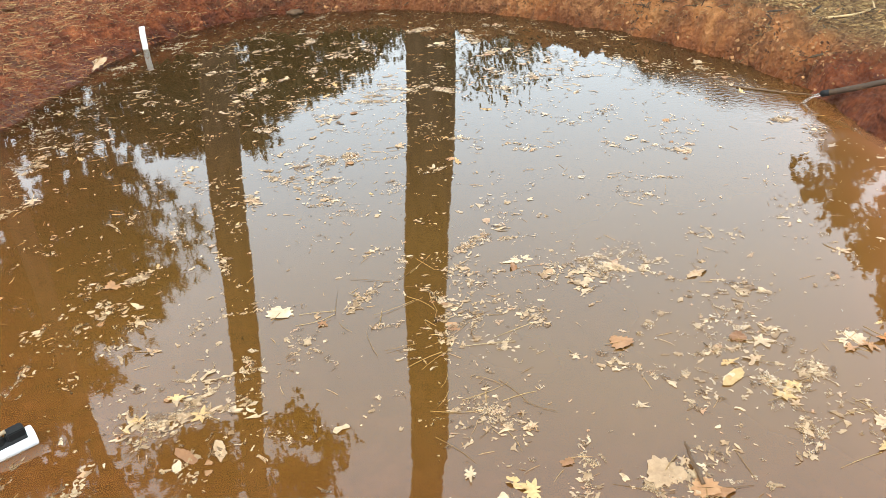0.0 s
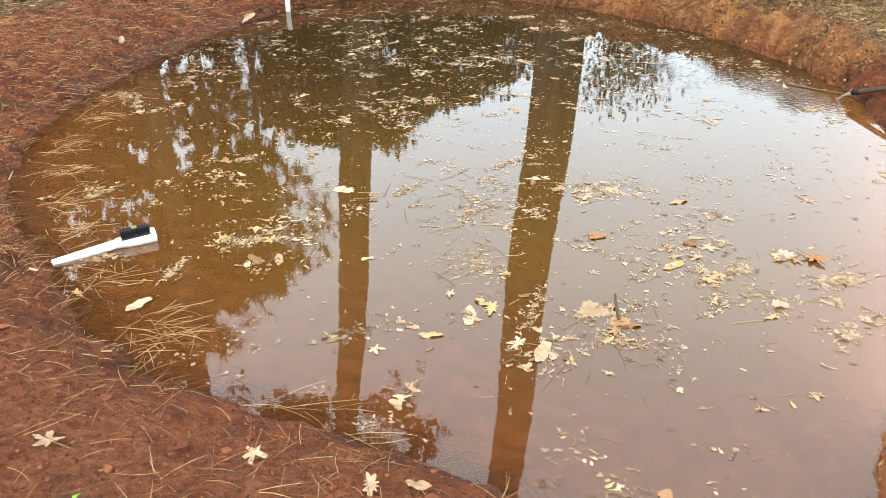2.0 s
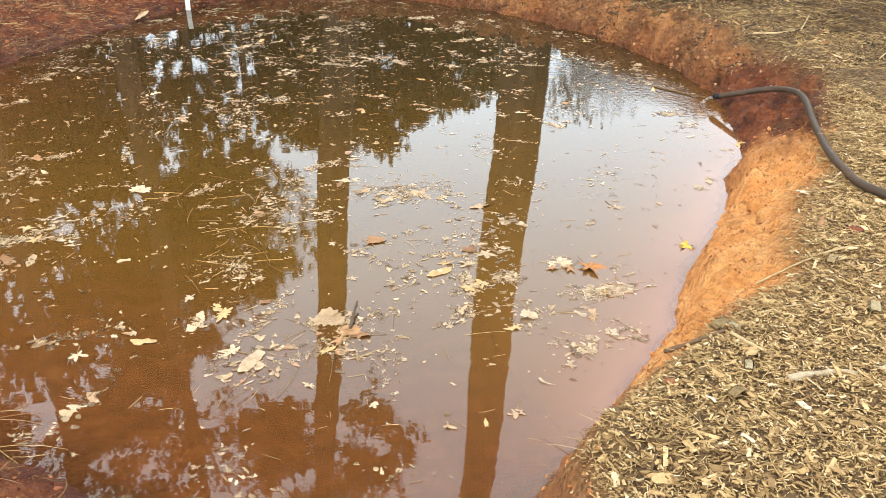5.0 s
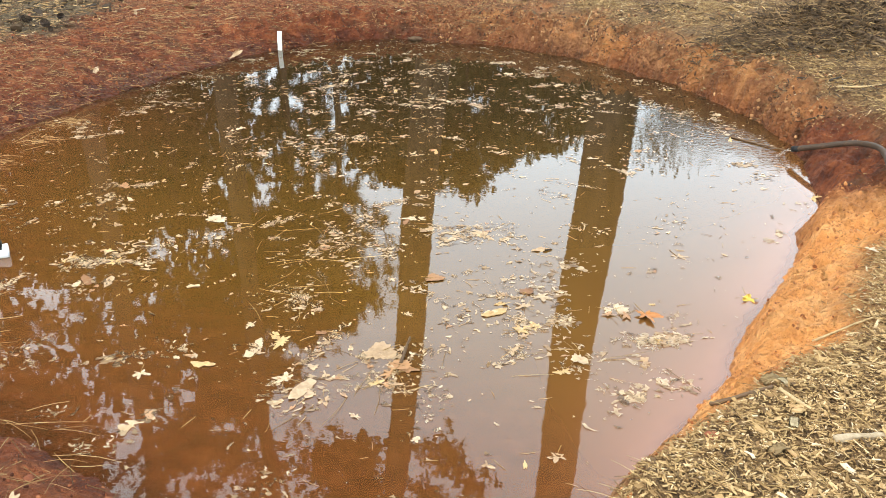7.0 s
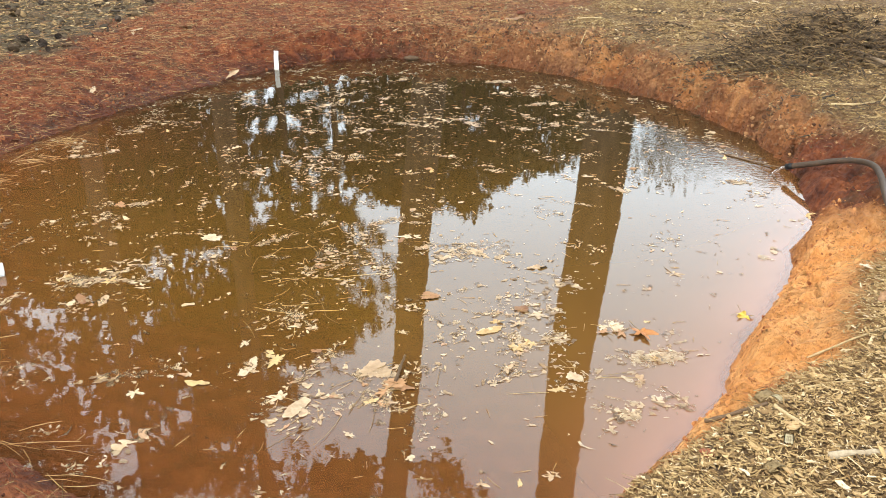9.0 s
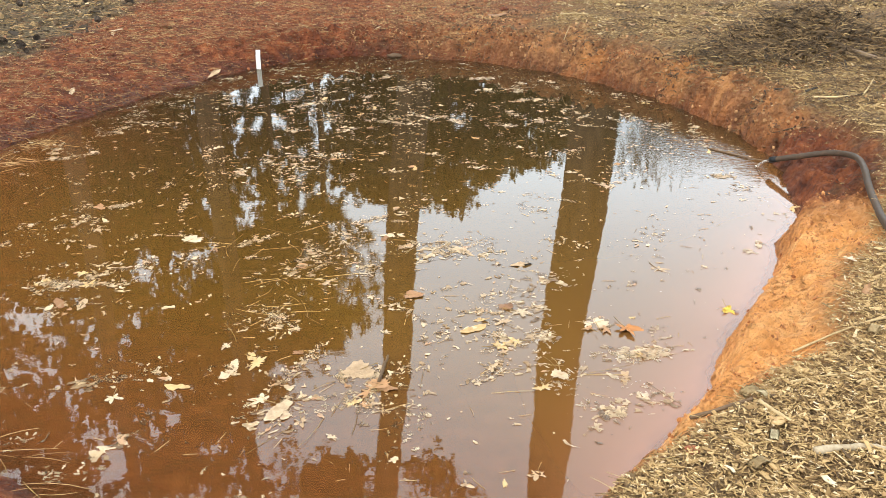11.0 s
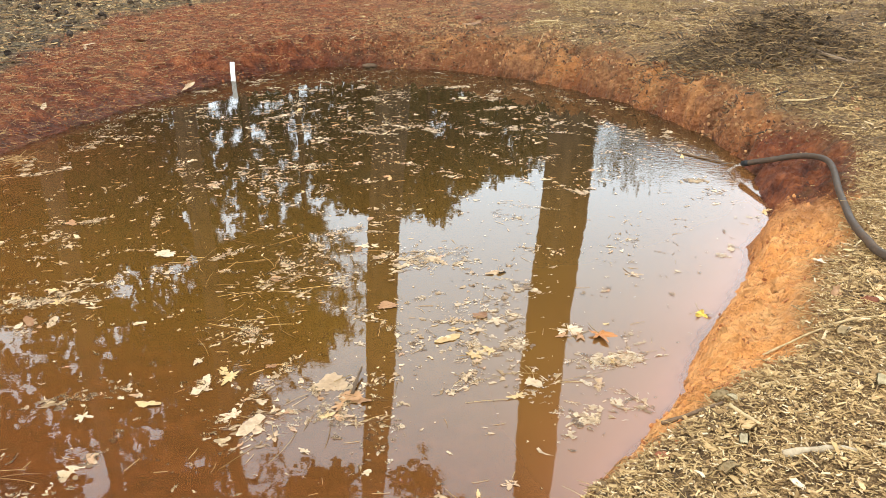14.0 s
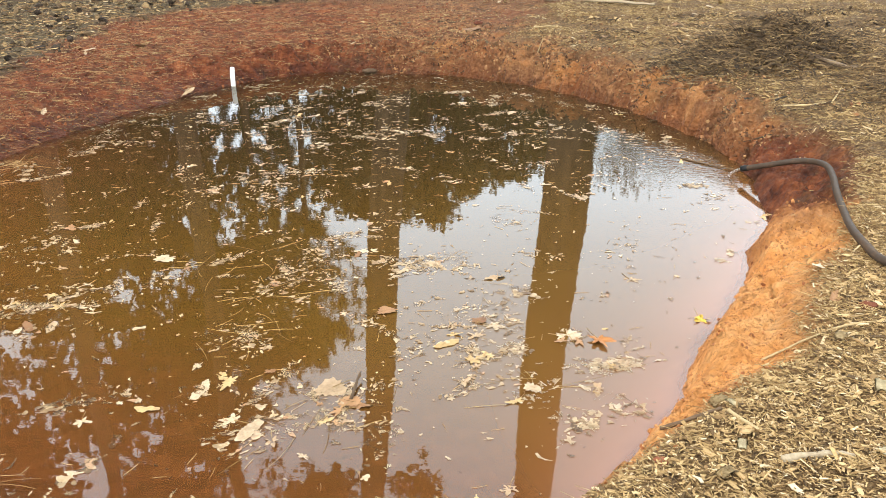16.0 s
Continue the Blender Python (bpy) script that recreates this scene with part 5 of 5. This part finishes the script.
blades("low_weeds", pile_places(40, 1.5, 10.5, 0.1, 0.1, 87), (0.08, 0.2), 0.008, WEEDS, "few green weeds in the mulch", "weeds", 88, rise=0.9, bend=0.7)
stick("bare_seedling", [(-3.9, 10.3, 0.25), (-3.92, 10.32, 0.5), (-3.97, 10.3, 0.9)], 0.012, 0.006, GREYWOOD, "thin bare seedling standing on the forest floor", "seedling", seed=12)


# ---- young apple tree beside the path ----
def leaf_material():
    """Green leaf with a pale midrib, side veins and an uneven tone."""
    k = Nodes("apple_leaf", 0.5, 0.35)
    along, across = k.attr("along"), k.math("ABSOLUTE", k.attr("across"))
    tone = k.ramp(k.chance(), (0.0, (0.050, 0.160, 0.060)), (0.5, (0.090, 0.235, 0.055)), (1.0, (0.190, 0.350, 0.055)))
    tone = k.mix(k.val(k.noise(55.0, 4), 0.35, 0.7, 0.0, 0.45), tone, k.mix(1.0, tone, (0.55, 0.6, 0.7), "MULTIPLY"))
    vein = k.math("SINE", k.math("MULTIPLY", k.math("SUBTRACT", along, k.math("MULTIPLY", across, 0.22)), 52.0))
    tone = k.mix(k.val(vein, 0.75, 1.0, 0.0, 0.16), tone, (0.21, 0.36, 0.13))
    tone = k.mix(k.val(across, 0.10, 0.03, 0.0, 0.4), tone, (0.26, 0.38, 0.15))
    k.color(tone)
    k.bump(k.math("ADD", vein, k.math("MULTIPLY", k.noise(90.0, 3), 2.0)), 0.0006, 0.6)
    return k.m


APPLE_LEAF = leaf_material()


def leaf_blade(a, b, width, seed):
    """A pointed oval leaf from its base a to its tip b, creased along the rib, with a toothed wavy rim."""
    r = random.Random(seed)
    a, b = Vector(a), Vector(b)
    d = b - a
    side = d.cross(Vector((0.3 + r.gauss(0, 0.25), -1, 0.35 + r.gauss(0, 0.3)))).normalized()
    up = side.cross(d).normalized()
    bm = bmesh.new()
    along, across = bm.verts.layers.float.new("along"), bm.verts.layers.float.new("across")
    rows = []
    n = 26
    fold, wave = r.uniform(0.0, 0.5), r.uniform(0.10, 0.22)
    for k in range(n + 1):
        f = k / n
        w = width * 0.5 * (math.sin(math.pi * f ** 0.78) ** 0.85 + 0.015) * (1 + (0.05 if k % 2 else -0.03))
        c = a + d * f + up * (0.10 * d.length * math.sin(math.pi * f)) - Vector((0, 0, 0.12 * d.length * f * f)) + side * (0.05 * d.length * math.sin(2.4 * f + seed))
        row = []
        for q in (-1, -0.66, -0.33, 0, 0.33, 0.66, 1):
            v = bm.verts.new(c + side * w * q + up * (abs(q) * w * fold + wave * width * q * q * math.sin(11 * f + 2 * q + seed)))
            v[along], v[across] = f, q
            row.append(v)
        rows.append(row)
    for p, q in zip(rows, rows[1:]):
        for j in range(6):
            bm.faces.new((p[j], p[j + 1], q[j + 1], q[j]))
    bmesh.ops.solidify(bm, geom=bm.faces[:], thickness=0.0004)
    return bm


def build_sapling():
    top = new("apple_sapling")
    top.location = (-0.80, 0.18, ground_z(-0.80, 0.18))
    tagged(top, "young apple sapling with a pruned stem and green leaves", "sapling")
    base = Vector(top.location)

    def put(name, bm, material, label="", owner=None):
        bmesh.ops.translate(bm, verts=bm.verts[:], vec=-base)
        return part(name, bm, material, owner or top, label)

    bm = bmesh.new()
    stem = curve_points([base + Vector((0, 0, -0.05)), (-0.70, 0.178, 0.68), (-0.583, 0.172, 1.03), (-0.566, 0.172, 1.088), (-0.553, 0.172, 1.137), (-0.546, 0.172, 1.162), (-0.533, 0.172, 1.2), (-0.522, 0.172, 1.224)], 6)
    tube(bm, stem, [0.0054 - 0.0019 * k / (len(stem) - 1) + 0.0003 * math.sin(k * 2.1) + 0.0008 * math.exp(-((k - 31) / 2.0) ** 2) for k in range(len(stem))], 12)
    bearer = {"stem": put("stem", bm, SAPLING_BARK, "brown pruned stem")}
    for name, pts, r0, r1 in (("side_shoot", [(-0.551, 0.17, 1.150), (-0.548, 0.17, 1.182), (-0.541, 0.17, 1.205)], 0.0022, 0.0013),
                              ("leafy_twig", [(-0.542, 0.171, 1.162), (-0.519, 0.166, 1.161), (-0.499, 0.155, 1.171), (-0.484, 0.135, 1.194), (-0.473, 0.107, 1.229)], 0.0024, 0.0007),
                              ("drooping_twig", [(-0.518, 0.169, 1.157), (-0.529, 0.169, 1.14), (-0.536, 0.169, 1.118)], 0.0012, 0.0018)):
        bm = bmesh.new()
        p = curve_points(pts, 5)
        tube(bm, p, [r0 + (r1 - r0) * k / (len(p) - 1) + 0.0003 * math.sin(2.6 * k) for k in range(len(p))], 8)
        bearer[name] = put(name, bm, DARKWOOD)
    for k, (a, b, w) in enumerate([((-0.477, 0.13, 1.225), (-0.513, 0.15, 1.263), 0.021), ((-0.481, 0.1, 1.257), (-0.462, 0.08, 1.283), 0.019),
                                   ((-0.46, 0.1, 1.239), (-0.483, 0.11, 1.248), 0.014), ((-0.471, 0.11, 1.229), (-0.444, 0.05, 1.247), 0.023),
                                   ((-0.496, 0.15, 1.191), (-0.488, 0.14, 1.236), 0.018), ((-0.489, 0.135, 1.2), (-0.464, 0.115, 1.194), 0.014),
                                   ((-0.501, 0.155, 1.173), (-0.475, 0.13, 1.167), 0.012), ((-0.513, 0.165, 1.162), (-0.501, 0.155, 1.182), 0.012),
                                   ((-0.539, 0.17, 1.188), (-0.515, 0.165, 1.173), 0.012), ((-0.52, 0.168, 1.179), (-0.518, 0.16, 1.219), 0.015),
                                   ((-0.555, 0.17, 1.064), (-0.555, 0.17, 1.102), 0.017), ((-0.57, 0.17, 1.05), (-0.524, 0.165, 1.059), 0.014),
                                   ((-0.582, 0.17, 1.071), (-0.592, 0.17, 1.079), 0.009), ((-0.477, 0.12, 1.219), (-0.463, 0.1, 1.224), 0.015)]):
        put("leaf", leaf_blade(a, b, w, k), APPLE_LEAF, owner=bearer["stem" if k in (8, 9, 10, 11, 12) else "leafy_twig"])
    top.location.x += 0.011


build_sapling()
